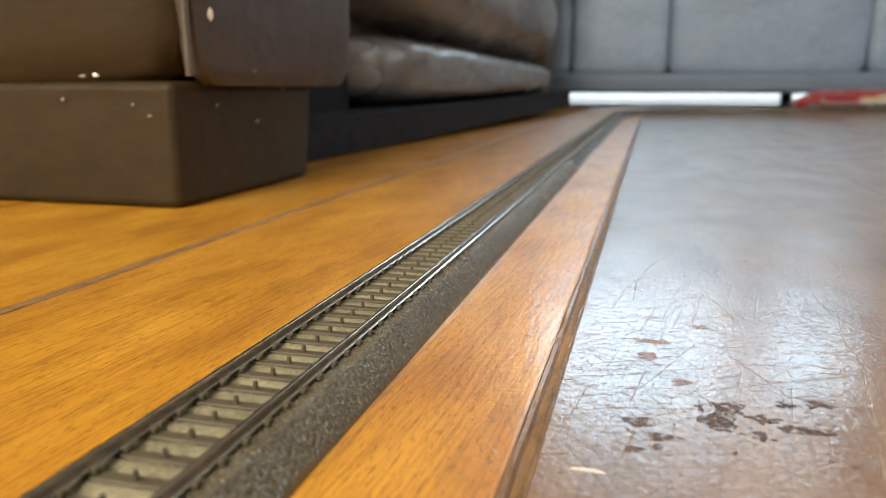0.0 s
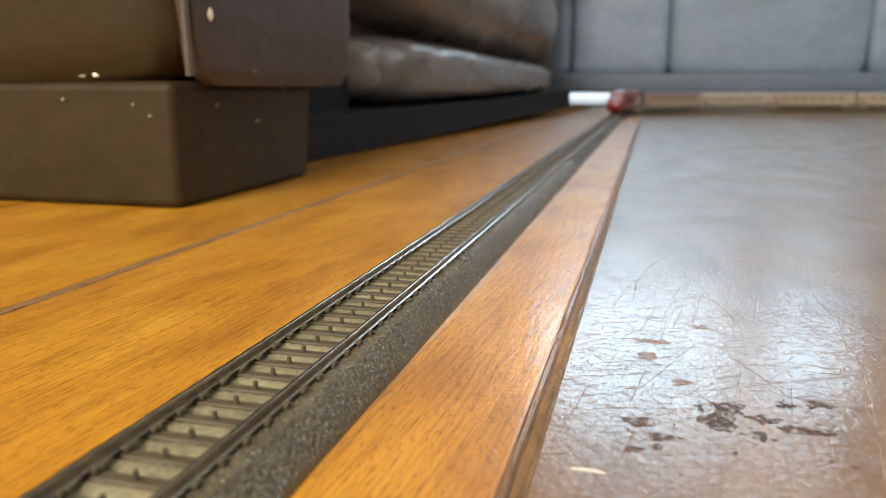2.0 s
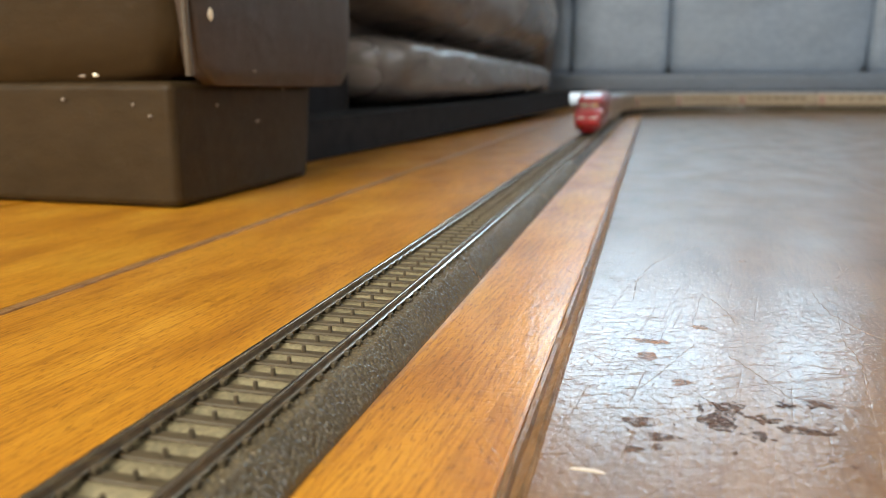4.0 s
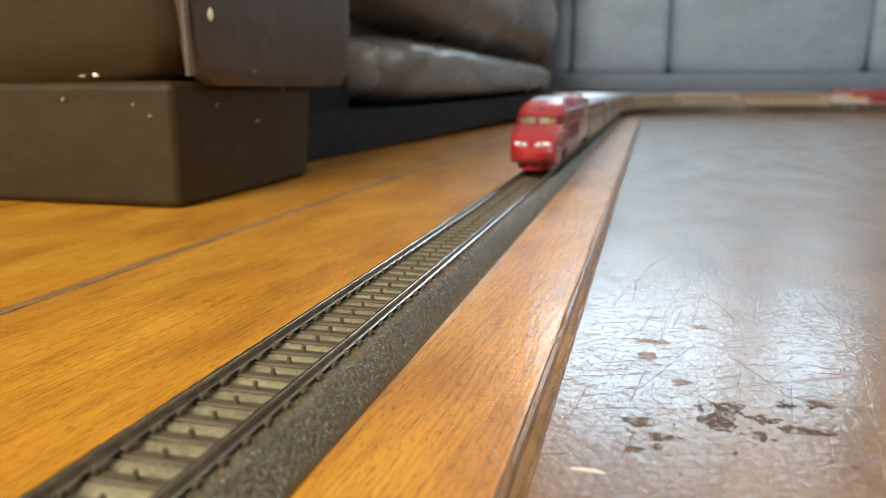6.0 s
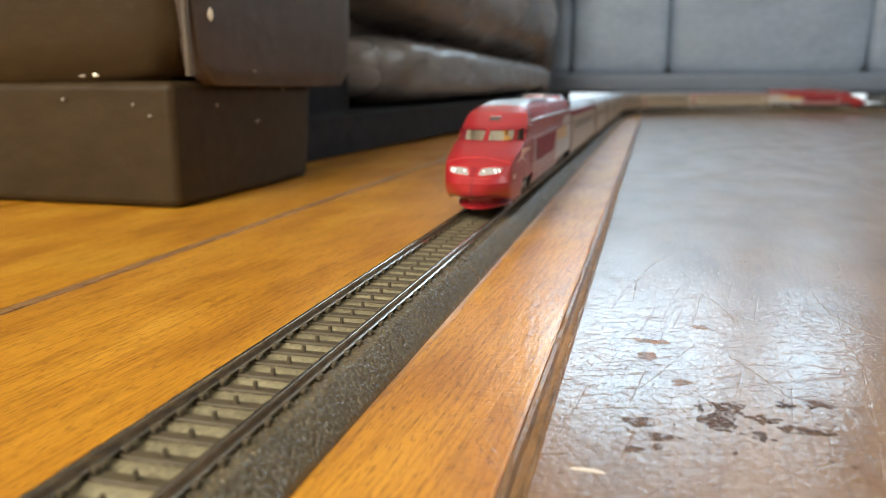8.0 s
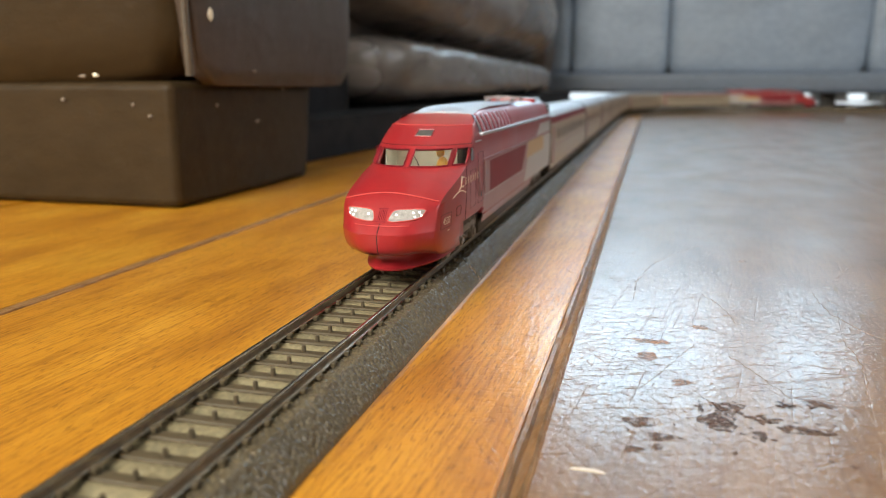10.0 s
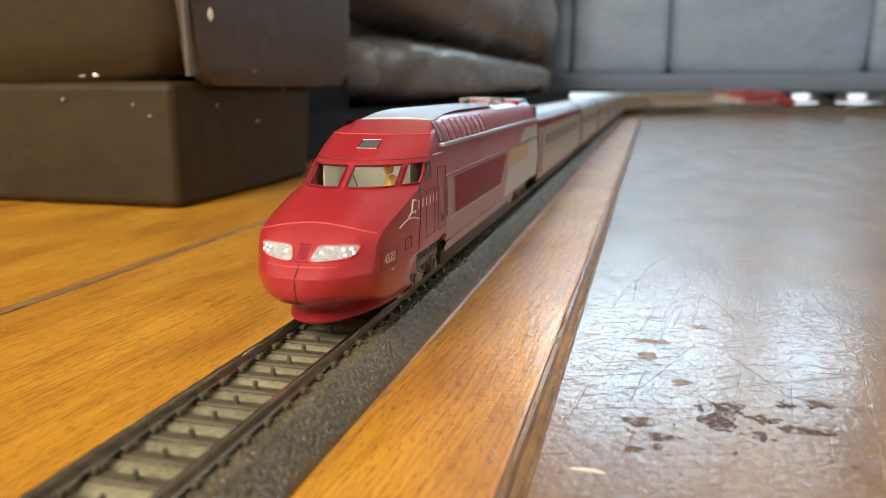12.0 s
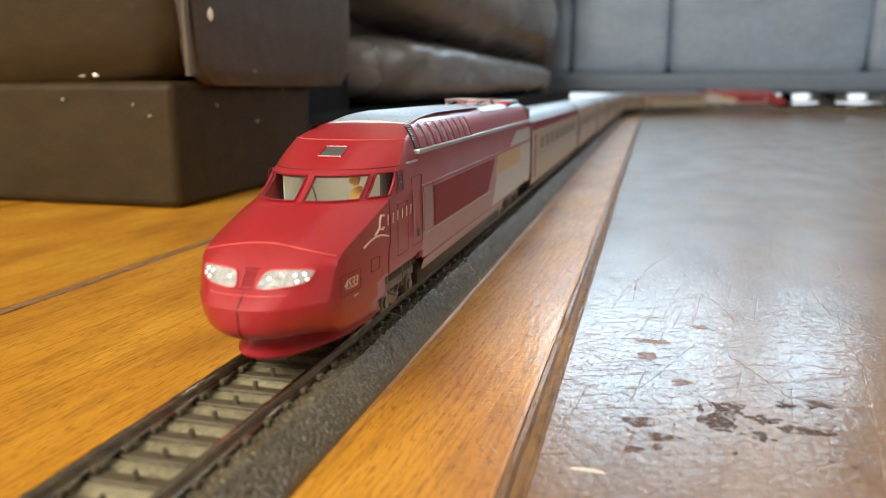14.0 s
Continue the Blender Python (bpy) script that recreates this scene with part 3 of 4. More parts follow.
def track_section(fine):
    s = empty("track_section", "straight grey-brown model railway track with moulded ballast lying on the floor", "model track", "track sections")
    g = 0.0004
    for side in (-1, 1):
        grainy = fine and side > 0
        n = 1320 if grainy else 60
        rows = straight(shoulder(side, grainy), 0.0002, SEC - 0.0002, n)
        rows = pebbly(rows) if grainy else rows
        part("ballast_shoulder", sheet(rows), BALLAST, s, "dark pebbly moulded ballast", angle=180 if grainy else 60)
        part("rail", sheet(straight(rail_profile(side * 0.0087), g, SEC - g, 2)), RAIL, s, "bright nickel rail")
        web = bmesh.new()
        for inner in (-1, 1):
            x = side * 0.0087 + inner * 0.00048
            add_box(web, x - 0.00008, x + 0.00008, g, SEC - g, 0.0080, 0.00935)
        part("rail_web", web, RAIL_SIDE, s)
    rows = []
    n = NS * 16
    for i in range(n + 1):
        y = SEC * i / n
        ph = (i % 16) / 16
        z = 0.0062 + 0.0005 * math.sin(ph * math.tau)
        rows.append([(x, y, z + 0.00035 * (0.5 - noise.voronoi(Vector((x * 1300, y * 1300, 2)))[0][0])) for x in np.linspace(-0.0101, 0.0101, 48)])
    part("ballast_between", sheet(rows), BALLAST_IN, s, "paler ballast between the sleepers", angle=180)
    for k in range(NS):
        m = Matrix.Translation((0, (k + 0.5) * PITCH, 0))
        shared("sleeper", SLEEPER_ME, s, m)
        shared("contact_stud", STUD_ME, s, m @ Matrix.Translation((0, 0.0, 0)))
    return s


first = track_section(True)
Y_START = YC - 10 * SEC
first.matrix_basis = Matrix.Translation((0, Y_START, 0))
coarse = None
for k in range(1, 10):
    m = Matrix.Translation((0, Y_START + k * SEC, 0))
    if k < 4:
        copy_thing(first, m)
    elif coarse is None:
        coarse = track_section(False)
        coarse.matrix_basis = m
    else:
        copy_thing(coarse, m)
for k in range(14):
    copy_thing(coarse, Matrix.Translation((RAD + k * SEC, YB, 0)) @ pose(0, 0, 0, 0, 0, -90))


def curve_section(k):
    s = empty("track_section", "curved grey-brown model railway track with moulded ballast lying on the floor", "model track", "track sections")
    s.location = (0, YC, 0)
    a0, a1 = k * math.pi / 6, (k + 1) * math.pi / 6
    for side in (-1, 1):
        part("ballast_shoulder", sheet(arc(shoulder(side, False), a0, a1, 60)), BALLAST, s)
        part("rail", sheet(arc(rail_profile(side * 0.0087), a0, a1, 40)), RAIL, s, "bright nickel rail")
    part("ballast_between", sheet(arc([(x, 0.0062) for x in np.linspace(-0.0101, 0.0101, 4)], a0, a1, 40)), BALLAST_IN, s)
    n = 40
    for i in range(n):
        a = a0 + (i + 0.5) / n * (a1 - a0)
        m = Matrix.Translation((RAD - RAD * math.cos(a), RAD * math.sin(a), 0)) @ Matrix.Rotation(-a, 4, "Z")
        shared("sleeper", SLEEPER_ME, s, m)


for k in range(3):
    curve_section(k)

# ---------- the train ----------
# local space of a vehicle: y = 0 at its leading end, the body lies towards +y, z = 0 at the floor
ZS = [0.0185, 0.0200, 0.0225, 0.0248, 0.0262, 0.0278, 0.0313, 0.0330, 0.0352, 0.0368, 0.0385, 0.0409, 0.0438, 0.0466, 0.0497, 0.0529, 0.0555, 0.0575, 0.0583]
V0 = table(ZS, [0.0022, 0.0006, 0.0001, 0.0, 0.0014, 0.0033, 0.0067, 0.0088, 0.0123, 0.0158, 0.0200, 0.0274, 0.0318, 0.0355, 0.0430, 0.0513, 0.0640, 0.0820, 0.0960])
WID = table(ZS, [0.0152, 0.0158, 0.0162, 0.0163, 0.0163, 0.0164, 0.0164, 0.0164, 0.0164, 0.0164, 0.0163, 0.0162, 0.0161, 0.0159, 0.0154, 0.0143, 0.0128, 0.0105, 0.0070])
LAG = table(ZS, [0.0140, 0.0118, 0.0108, 0.0104, 0.0098, 0.0084, 0.0060, 0.0058, 0.0085, 0.0112, 0.0130, 0.0155, 0.0150, 0.0135, 0.0105, 0.0068, 0.0048, 0.0044, 0.0044])
POW = table(ZS, [2.5, 2.6, 2.7, 2.7, 2.8, 3.0, 3.4, 3.8, 4.0, 4.0, 3.8, 3.4, 3.2, 3.0, 3.0, 3.0, 3.0, 3.0, 3.0])
CAR = 0.2535


def taper(v):
    return 1 - 0.21 * max(0.0, 1 - v / 0.045) ** 2


def nose(f, z, out=0.0):
    """A point of the nose: f from -1 (one side) over 0 (middle) to 1."""
    v = V0(z) + LAG(z) * abs(f) ** POW(z)
    w = WID(z) * taper(v)
    s = abs(f) ** 1.5
    return Vector((f * w + out * (s if f > 0 else -s), v - out * (1 - 0.6 * s), z + 0.4 * out))


def side_x(z, v):
    return WID(z) * taper(v)


def frange(f0, f1, z0, z1, out, nf=10, nz=8, skew=0.0):
    return sheet([[nose(f0 + (f1 - f0) * i / nf + skew * j / nz, z0 + (z1 - z0) * j / nz, out) for i in range(nf + 1)] for j in range(nz + 1)])


WS_Z0, WS_Z1 = 0.0413, 0.0461
F_WS = (0.06, 0.735)
F_CW = (0.80, 0.975)


def power_shell():
    zs = sorted(set([round(z, 5) for z in np.linspace(0.0185, 0.0583, 44)] + [WS_Z0, WS_Z1, 0.0232, 0.0248, 0.0278]))
    half = sorted(set([round(x, 4) for x in np.linspace(0, 1, 17)] + [F_WS[0], F_WS[1], F_CW[0], F_CW[1]]))
    fs = [-x for x in reversed(half[1:])] + half
    nside = 46
    rows = []
    for z in zs:
        start = V0(z) + LAG(z)
        side = [start + (CAR - start) * (k / nside) for k in range(1, nside + 1)]
        left = [Vector((-side_x(z, v), v, z)) for v in reversed(side)]
        right = [Vector((side_x(z, v), v, z)) for v in side]
        rows.append(left + [nose(f, z) for f in fs] + right)
    nf = len(fs)

    def keep(i, j):
        z = (zs[i] + zs[i + 1]) / 2
        p = (rows[i][j] + rows[i + 1][j + 1]) / 2
        if z < 0.0232 and abs(p.x) > 0.012 and (0.036 < p.y < 0.068 or 0.190 < p.y < 0.246):
            return False
        if z < 0.0205 and abs(p.x) > 0.012 and p.y > 0.06:
            return False
        if WS_Z0 < z < WS_Z1 and nside <= j < nside + nf - 1:
            f = (abs(fs[j - nside]) + abs(fs[j - nside + 1])) / 2
            return not (F_WS[0] < f < F_WS[1] or F_CW[0] < f < F_CW[1])
        return True
    bm = sheet(rows, keep)
    for v in bm.verts:
        # the lower edge drops from the bumper towards the bogie
        if v.co.z < 0.0225 and v.co.y < 0.060:
            k = min(1.0, max(0.0, (v.co.y - 0.006) / 0.018))
            v.co.z -= 0.0028 * k * k * (3 - 2 * k) * (0.0225 - v.co.z) / 0.004
    bm.verts.ensure_lookup_table()
    # close the roof and the rear
    last = [v for v in bm.verts if abs(v.co.z - zs[-1]) < 1e-6]
    n = len(last) // 2
    for k in range(n - 1):
        a, b, c, d = last[k], last[k + 1], last[-2 - k], last[-1 - k]
        if len({a, b, c, d}) == 4:
            bm.faces.new((a, b, c, d))
    return bm


def plate(y0, y1, z0, z1, side, depth=0.0002, slant0=0.0, slant1=0.0, n=8):
    """A painted field or panel that follows the side of the car."""
    rows = []
    for j in range(5):
        z = z0 + (z1 - z0) * j / 4
        r = []
        for i in range(n + 1):
            y = y0 + slant0 * j / 4 + (y1 + slant1 * j / 4 - y0 - slant0 * j / 4) * i / n
            r.append((side * (side_x(z, y) + depth), y, z))
        rows.append(r)
    return sheet(rows)


def outline(y0, y1, z0, z1, side, r=0.00009):
    bm = bmesh.new()
    c = [(y0, z0), (y1, z0), (y1, z1), (y0, z1)]
    for (a, b), (d, e) in zip(c, c[1:] + c[:1]):
        add_tube(bm, [(side * (side_x(b + (e - b) * t, a + (d - a) * t) + 0.00002), a + (d - a) * t, b + (e - b) * t) for t in (0, 0.5, 1)], r, 6)
    return bm


def bogie(thing, yc, half=0.0165):
    frame_part = part("bogie_frame", box(-0.0125, 0.0125, yc - half, yc + half, 0.0155, 0.0215, bevel=0.0008), BLACK, thing)
    for sx in (-1, 1):
        bm = bmesh.new()
        x = sx * 0.0128
        add_box(bm, x - 0.0008, x + 0.0008, yc - half, yc + half, 0.0172, 0.0195, bevel=0.0004)
        for y in (yc - half * 0.62, yc + half * 0.62):
            add_box(bm, x - 0.0013, x + 0.0013, y - 0.0022, y + 0.0022, 0.0135, 0.0182, bevel=0.0006)
            add_cyl(bm, (x + sx * 0.001, y, 0.0155), (1, 0, 0), 0.0014, 0.0016, 12)
            for o in (-0.0034, 0.0034):
                add_cyl(bm, (x, y + o, 0.0185), (0, 0, 1), 0.0009, 0.0050, 10)
        add_tube(bm, [(x, yc - 0.004, 0.0168), (x + sx * 0.0006, yc, 0.0152), (x, yc + 0.004, 0.0168)], 0.0005, 6)
        part("bogie_side", bm, BOGIE, frame_part, "brown moulded bogie side with springs")
        for y in (yc - half * 0.62, yc + half * 0.62):
            bm = bmesh.new()
            add_cyl(bm, (sx * 0.0087, y, RT + 0.0055), (1, 0, 0), 0.0054, 0.0024, 28)
            add_cyl(bm, (sx * 0.0073, y, RT + 0.0055), (1, 0, 0), 0.0062, 0.0006, 28)
            part("wheel", bm, WHEEL, frame_part)


def text_on(thing, body, size, y, z, side, mat):
    cu = bpy.data.curves.new("number_lettering", "FONT")
    cu.body, cu.size, cu.extrude, cu.shear = body, size, 0.00004, 0.25
    cu.materials.append(mat)
    ob = new("number_lettering", cu)
    ob.parent = thing
    ob.matrix_basis = Matrix.Translation((side * (side_x(z, y) + 0.0003), y, z)) @ (pose(0, 0, 0, 90, 0, 84 if side > 0 else -84))
    return ob


def lamp_edge(sx, out, grow=1.0):
    """The rounded, outward rising outline of a headlamp."""
    pts = []
    for k in range(36):
        a = k * math.tau / 36
        c, d = math.cos(a), math.sin(a)
        u, v = math.copysign(abs(c) ** 0.5, c) * grow, math.copysign(abs(d) ** 0.5, d) * grow
        f = 0.485 + 0.315 * u + 0.045 * v
        z = 0.02972 + 0.00155 * v * (1 - 0.10 * u) + 0.00022 * u
        pts.append(nose(sx * f, z, out))
    return pts


def lamp_shape(sx, out):
    bm = bmesh.new()
    rings = [[bm.verts.new(p) for p in lamp_edge(sx, out, g)] for g in (1.0, 0.75, 0.5, 0.25)]
    for a, b in zip(rings, rings[1:]):
        for k in range(36):
            bm.faces.new((a[k], a[(k + 1) % 36], b[(k + 1) % 36], b[k]))
    bm.faces.new(rings[-1])
    return bm


def power_car():
    t = empty("power_car", "red model high-speed train power car with lit headlamps on track", "model train", "train vehicles")
    shell = part("body_shell", power_shell(), RED, t, angle=42)
    sol = shell.modifiers.new("thickness", "SOLIDIFY")
    sol.thickness, sol.offset = 0.0007, -1
    part("rear_wall", box(-0.0155, 0.0155, CAR - 0.002, CAR - 0.0006, 0.019, 0.0555, bevel=0.0004), BLACK, t)
    # apron under the nose
    prof = [(0.0192, 0.0076, 0.0112), (0.0176, 0.0090, 0.0106), (0.0162, 0.0090, 0.0106), (0.0148, 0.0080, 0.0112), (0.0135, 0.0064, 0.0120), (0.0129, 0.0068, 0.0117)]
    rows = []
    for z, v, w in prof:
        r = []
        for i in range(-14, 15):
            f = i / 14
            r.append((f * w, v + 0.020 * abs(f) ** 2.4, z))
        rows.append([(-w * 1.05, v + 0.034, z)] + r + [(w * 1.05, v + 0.034, z)])
    part("apron", sheet(rows), RED, t, angle=60)
    part("underframe", box(-0.0135, 0.0135, 0.03, CAR - 0.004, 0.0190, 0.0225, bevel=0.001), BLACK, t)
    part("equipment_case", box(-0.0140, 0.0140, 0.070, 0.186, 0.0128, 0.0200, bevel=0.001), BLACK, t)
    # cab interior and windows
    bm = box(-0.0138, 0.0138, 0.0585, 0.0600, 0.0345, 0.0500)
    add_box(bm, -0.0138, 0.0138, 0.032, 0.060, 0.0345, 0.0353)
    add_box(bm, -0.0136, -0.0132, 0.0480, 0.060, 0.0345, 0.0462)
    part("cab_interior", bm, CAB, t, "plain beige cab interior")
    bm = bmesh.new()
    add_box(bm, 0.0112, 0.0132, 0.0480, 0.058, 0.0350, 0.0462, bevel=0.0006)
    part("cab_fitting", bm, SEATING, t)
    bm = bmesh.new()
    bmesh.ops.create_uvsphere(bm, u_segments=16, v_segments=12, radius=1, matrix=Matrix.Translation((0.0068, 0.0436, 0.0446)) @ Matrix.Diagonal((0.0014, 0.0014, 0.0017, 1)))
    bmesh.ops.create_uvsphere(bm, u_segments=16, v_segments=12, radius=1, matrix=Matrix.Translation((0.0072, 0.0448, 0.0398)) @ Matrix.Diagonal((0.0021, 0.0018, 0.0032, 1)))
    # added light source under the cab roof, itself unseen
    part("cab_fill_lamp", box(-0.008, 0.008, 0.0415, 0.0545, 0.0478, 0.0483), CAB_FILL, t, "small added lamp, itself unseen, that brightens the cab")
    part("figurine", bm, DOLL, t, "plain yellow plastic figurine")
    for sx in (-1, 1):
        for nm, (a, b) in (("windscreen", F_WS), ("corner_window", F_CW)):
            pane = part(nm, frange(sx * a, sx * b, WS_Z0, WS_Z1, -0.00035), PANE, t, "clear cab glass")
            pane.visible_shadow = False
            bm = bmesh.new()
            loop = [nose(sx * (a + (b - a) * k / 8), WS_Z0, 0.00012) for k in range(9)] + [nose(sx * b, WS_Z0 + (WS_Z1 - WS_Z0) * k / 6, 0.00012) for k in range(1, 7)]
            loop += [nose(sx * (b + (a - b) * k / 8), WS_Z1, 0.00012) for k in range(1, 9)] + [nose(sx * a, WS_Z1 + (WS_Z0 - WS_Z1) * k / 6, 0.00012) for k in range(1, 7)]
            add_tube(bm, loop, 0.00022, 6)
            part("window_surround", bm, MAROON, pane)
        if sx > 0:
            part("wiper", add_tube(bmesh.new(), [nose(sx * 0.10, WS_Z0 + 0.0026, 0.0004), nose(sx * 0.20, WS_Z0 + 0.0012, 0.0005), nose(sx * 0.27, WS_Z0 - 0.0001, 0.0003)], 0.00014, 6), BLACK, t)
        # side window behind the cab door post
        side_win = part("side_window", plate(0.0462, 0.0505, 0.0418, 0.0457, sx, 0.00012, slant0=0.0012), COACH_PANE, t, "small dark cab side window")
        part("window_surround", outline(0.0456, 0.0510, 0.0413, 0.0461, sx, 0.00012), MAROON, side_win)
        # headlamps
        lamp = part("headlamp", lamp_shape(sx, 0.00022), LENS, t, "clear lit headlamp lens")
        bm = bmesh.new()
        for f, z in ((0.62, 0.0303), (0.72, 0.0304), (0.66, 0.0292), (0.76, 0.0295), (0.30, 0.0298)):
            bmesh.ops.create_icosphere(bm, subdivisions=2, radius=0.00040, matrix=Matrix.Translation(nose(sx * f, z, 0.0001)))
        part("lamp_reflector", bm, BULB, lamp)
        bm = bmesh.new()
        ring = lamp_edge(sx, 0.00018)
        add_tube(bm, ring + ring[:1], 0.00018, 6)
        part("headlamp_rim", bm, EDGE_HIGHLIGHT, lamp)
    # nose trim
    bm = bmesh.new()
    add_tube(bm, [nose(f, 0.0352 - 0.0024 * abs(f) ** 2, 0.00004) for f in np.linspace(-0.97, 0.97, 33)], 0.00020, 6)
    part("bonnet_ridge", bm, EDGE_HIGHLIGHT, t, "raised curved bonnet edge")
    bm = bmesh.new()
    add_tube(bm, [nose(f, 0.0270, 0.00002) for f in np.linspace(-0.60, 0.60, 21)], 0.00014, 6)
    part("bumper_ridge", bm, EDGE_HIGHLIGHT, t)
    part("coupler_gap", add_tube(bmesh.new(), [nose(0.0, z, 0.0) for z in np.linspace(0.0190, 0.0275, 12)], 0.00016, 6), LINE, t)
    bm = bmesh.new()
    for k in range(5):
        f = -0.075 + 0.0375 * k
        add_tube(bm, [nose(f, z, 0.00003) for z in (0.0284, 0.0297, 0.0309)], 0.00012, 6)
    for z in (0.0280, 0.0313):
        add_tube(bm, [nose(f, z, 0.00004) for f in np.linspace(-0.11, 0.11, 7)], 0.00015, 6)
    part("nose_grille", bm, MAROON, t)
    part("brow_line", add_tube(bmesh.new(), [nose(f, 0.0529, 0.0) for f in np.linspace(-1, 1, 25)], 0.00016, 6), EDGE_HIGHLIGHT, t)
    part("visor_line", add_tube(bmesh.new(), [nose(f, 0.0472, 0.0) for f in np.linspace(-1, 1, 25)], 0.00014, 6), LINE, t)
    # roof hatch over the windscreen
    part("roof_lamp", frange(-0.10, 0.24, 0.0497, 0.0514, 0.00015, nf=6, nz=3), SEATING, t, "small recessed roof window")
    bm = bmesh.new()
    hatch = [nose(-0.11, 0.0496, 0.0002), nose(0.25, 0.0496, 0.0002), nose(0.25, 0.0515, 0.0002), nose(-0.11, 0.0515, 0.0002), nose(-0.11, 0.0496, 0.0002)]
    add_tube(bm, hatch, 0.00024, 6)
    part("roof_lamp_rim", bm, RED, t)
    # side livery
    for sx in (-1, 1):
        part("side_field", plate(0.0665, 0.170, 0.0212, 0.0398, sx, 0.00012, slant1=0.012, n=20), ROSE, t, "satin silver-grey lower side, floor reflection painted rose")
        part("red_panel", plate(0.077, 0.150, 0.0282, 0.0392, sx, 0.00026, slant1=0.013, n=16), MAROON, t, "dark red side panel")
        part("tan_field", plate(0.163, 0.222, 0.0325, 0.0398, sx, 0.00024, slant0=0.006, n=10), TAN, t, "tan painted field")
        part("pale_field", plate(0.160, CAR - 0.001, 0.0212, 0.0398, sx, 0.00014, slant0=0.012, n=14), SILVER, t, "pale silver rear side")
        part("upper_field", plate(0.196, CAR - 0.001, 0.0409, 0.0466, sx, 0.00014, slant0=0.016, n=10), SILVER, t)
        part("stripe", add_tube(bmesh.new(), [(sx * (side_x(0.0404, v) + 0.00005), v, 0.0404) for v in np.linspace(0.066, CAR, 12)], 0.00022, 6), ROSE, t)
        part("lower_rail", add_tube(bmesh.new(), [(sx * (side_x(0.0275, v) + 0.00005), v, 0.0275) for v in np.linspace(0.070, 0.158, 8)], 0.00014, 6), SILVER, t)
        # ledge coloured silver for the bright line the window reflects along it
        bm = box(sx * 0.0160 - 0.0009, sx * 0.0160 + 0.0009, 0.0630, CAR - 0.001, 0.0489, 0.0500, bevel=0.0002)
        part("gutter", bm, ROOF_SILVER, t, "silver roof gutter, the sky's reflection put into its colour")
        part("side_skirt", plate(0.070, 0.188, 0.0174, 0.0213, sx, -0.0002, n=8), ROSE, t)
        # doors
        part("cab_door_gap", outline(0.0460, 0.0540, 0.0262, 0.0385, sx), LINE, t)
        part("shell_joint", add_tube(bmesh.new(), [(sx * side_x(z, 0.041), 0.0395 + 0.001 * (z > 0.03), z) for z in np.linspace(0.0234, 0.0408, 8)], 0.00013, 6), LINE, t)
        bm = outline(0.0580, 0.0665, 0.0262, 0.0435, sx)
        part("luggage_door_gap", bm, LINE, t)
        for y in (0.0578, 0.0668):
            part("hand_rail", add_tube(bmesh.new(), [(sx * (side_x(z, y) + 0.0004), y, z) for z in np.linspace(0.0285, 0.0400, 5)], 0.00018, 6), ROSE, t)
        part("step_plate", plate(0.0612, 0.0632, 0.0280, 0.0300, sx, 0.0002), BLACK, t)
        part("door_step", box(sx * 0.0158 - 0.001, sx * 0.0158 + 0.001, 0.0618, 0.0662, 0.0222, 0.0238, bevel=0.0005), MAROON, t)
        part("rain_strip", box(sx * 0.0161 - 0.0004, sx * 0.0161 + 0.0004, 0.0545, 0.0625, 0.0472, 0.0476, bevel=0.0001), ROOF_SILVER, t)
        part("hatch_gap", outline(0.0290, 0.0335, 0.0262, 0.0290, sx), LINE, t)
        part("hatch_gap", outline(0.0145, 0.0235, 0.0243, 0.0285, sx, 0.00007), LINE, t)
        text_on(t, "4533", 0.0030, 0.0155 if sx > 0 else 0.0240, 0.0255, sx, CREAM)
        bm = bmesh.new()
        for k in range(3):
            add_box(bm, sx * side_x(0.0232, 0.02) - 0.0001, sx * side_x(0.0232, 0.02) + 0.0002, 0.0205 + k * 0.0015, 0.0216 + k * 0.0015, 0.0231, 0.0234)
        part("small_print", bm, CREAM, t)
        # emblem: plain swoosh shapes and six bars in place of a name
        bm = bmesh.new()
        def on(v, z):
            return (sx * (side_x(z, v) + 0.00015), v, z)
        add_tube(bm, [on(0.0250 + 0.0140 * k / 8, 0.0324 + 0.0012 * math.sin(k / 8 * math.pi)) for k in range(9)], 0.00020, 6)
        add_tube(bm, [on(0.0310, 0.0340), on(0.0335, 0.0350), on(0.0338, 0.0368), on(0.0345, 0.0378), on(0.0365, 0.0375)], 0.00025, 6)
        add_tube(bm, [on(0.0335, 0.0350), on(0.0355, 0.0345), on(0.0362, 0.0350)], 0.00022, 6)
        part("emblem", bm, CREAM, t, "pale printed emblem shape")
        bm = bmesh.new()
        for k in range(6):
            v = 0.0388 + k * 0.0034
            add_tube(bm, [on(v, 0.0349), on(v + 0.0003, 0.0372)], 0.00013, 6)
        part("lettering_bars", bm, CREAM, t, "pale printed bars")
        # roof grilles between red posts, leaning in with the roof
        part("grille_backing", plate(0.0635, 0.1300, 0.0500, 0.0560, sx, 0.00004, n=10), BLACK, t)
        bm = bmesh.new()
        ribs = bmesh.new()
        for k in range(9):
            y = 0.0638 + k * 0.0073
            fins = []
            for i in range(25):
                z = 0.0502 + i * 0.00023
                out = 0.00042 if i % 2 else 0.00008
                fins.append([(sx * (WID(z) + out), y, z), (sx * (WID(z) + out), y + 0.0036, z)])
            sheet(fins, bm=bm)
            y0, y1 = y + 0.0037, y + 0.0072
            post = []
            for i in range(9):
                z = 0.0500 + i * 0.00074
                x = WID(z)
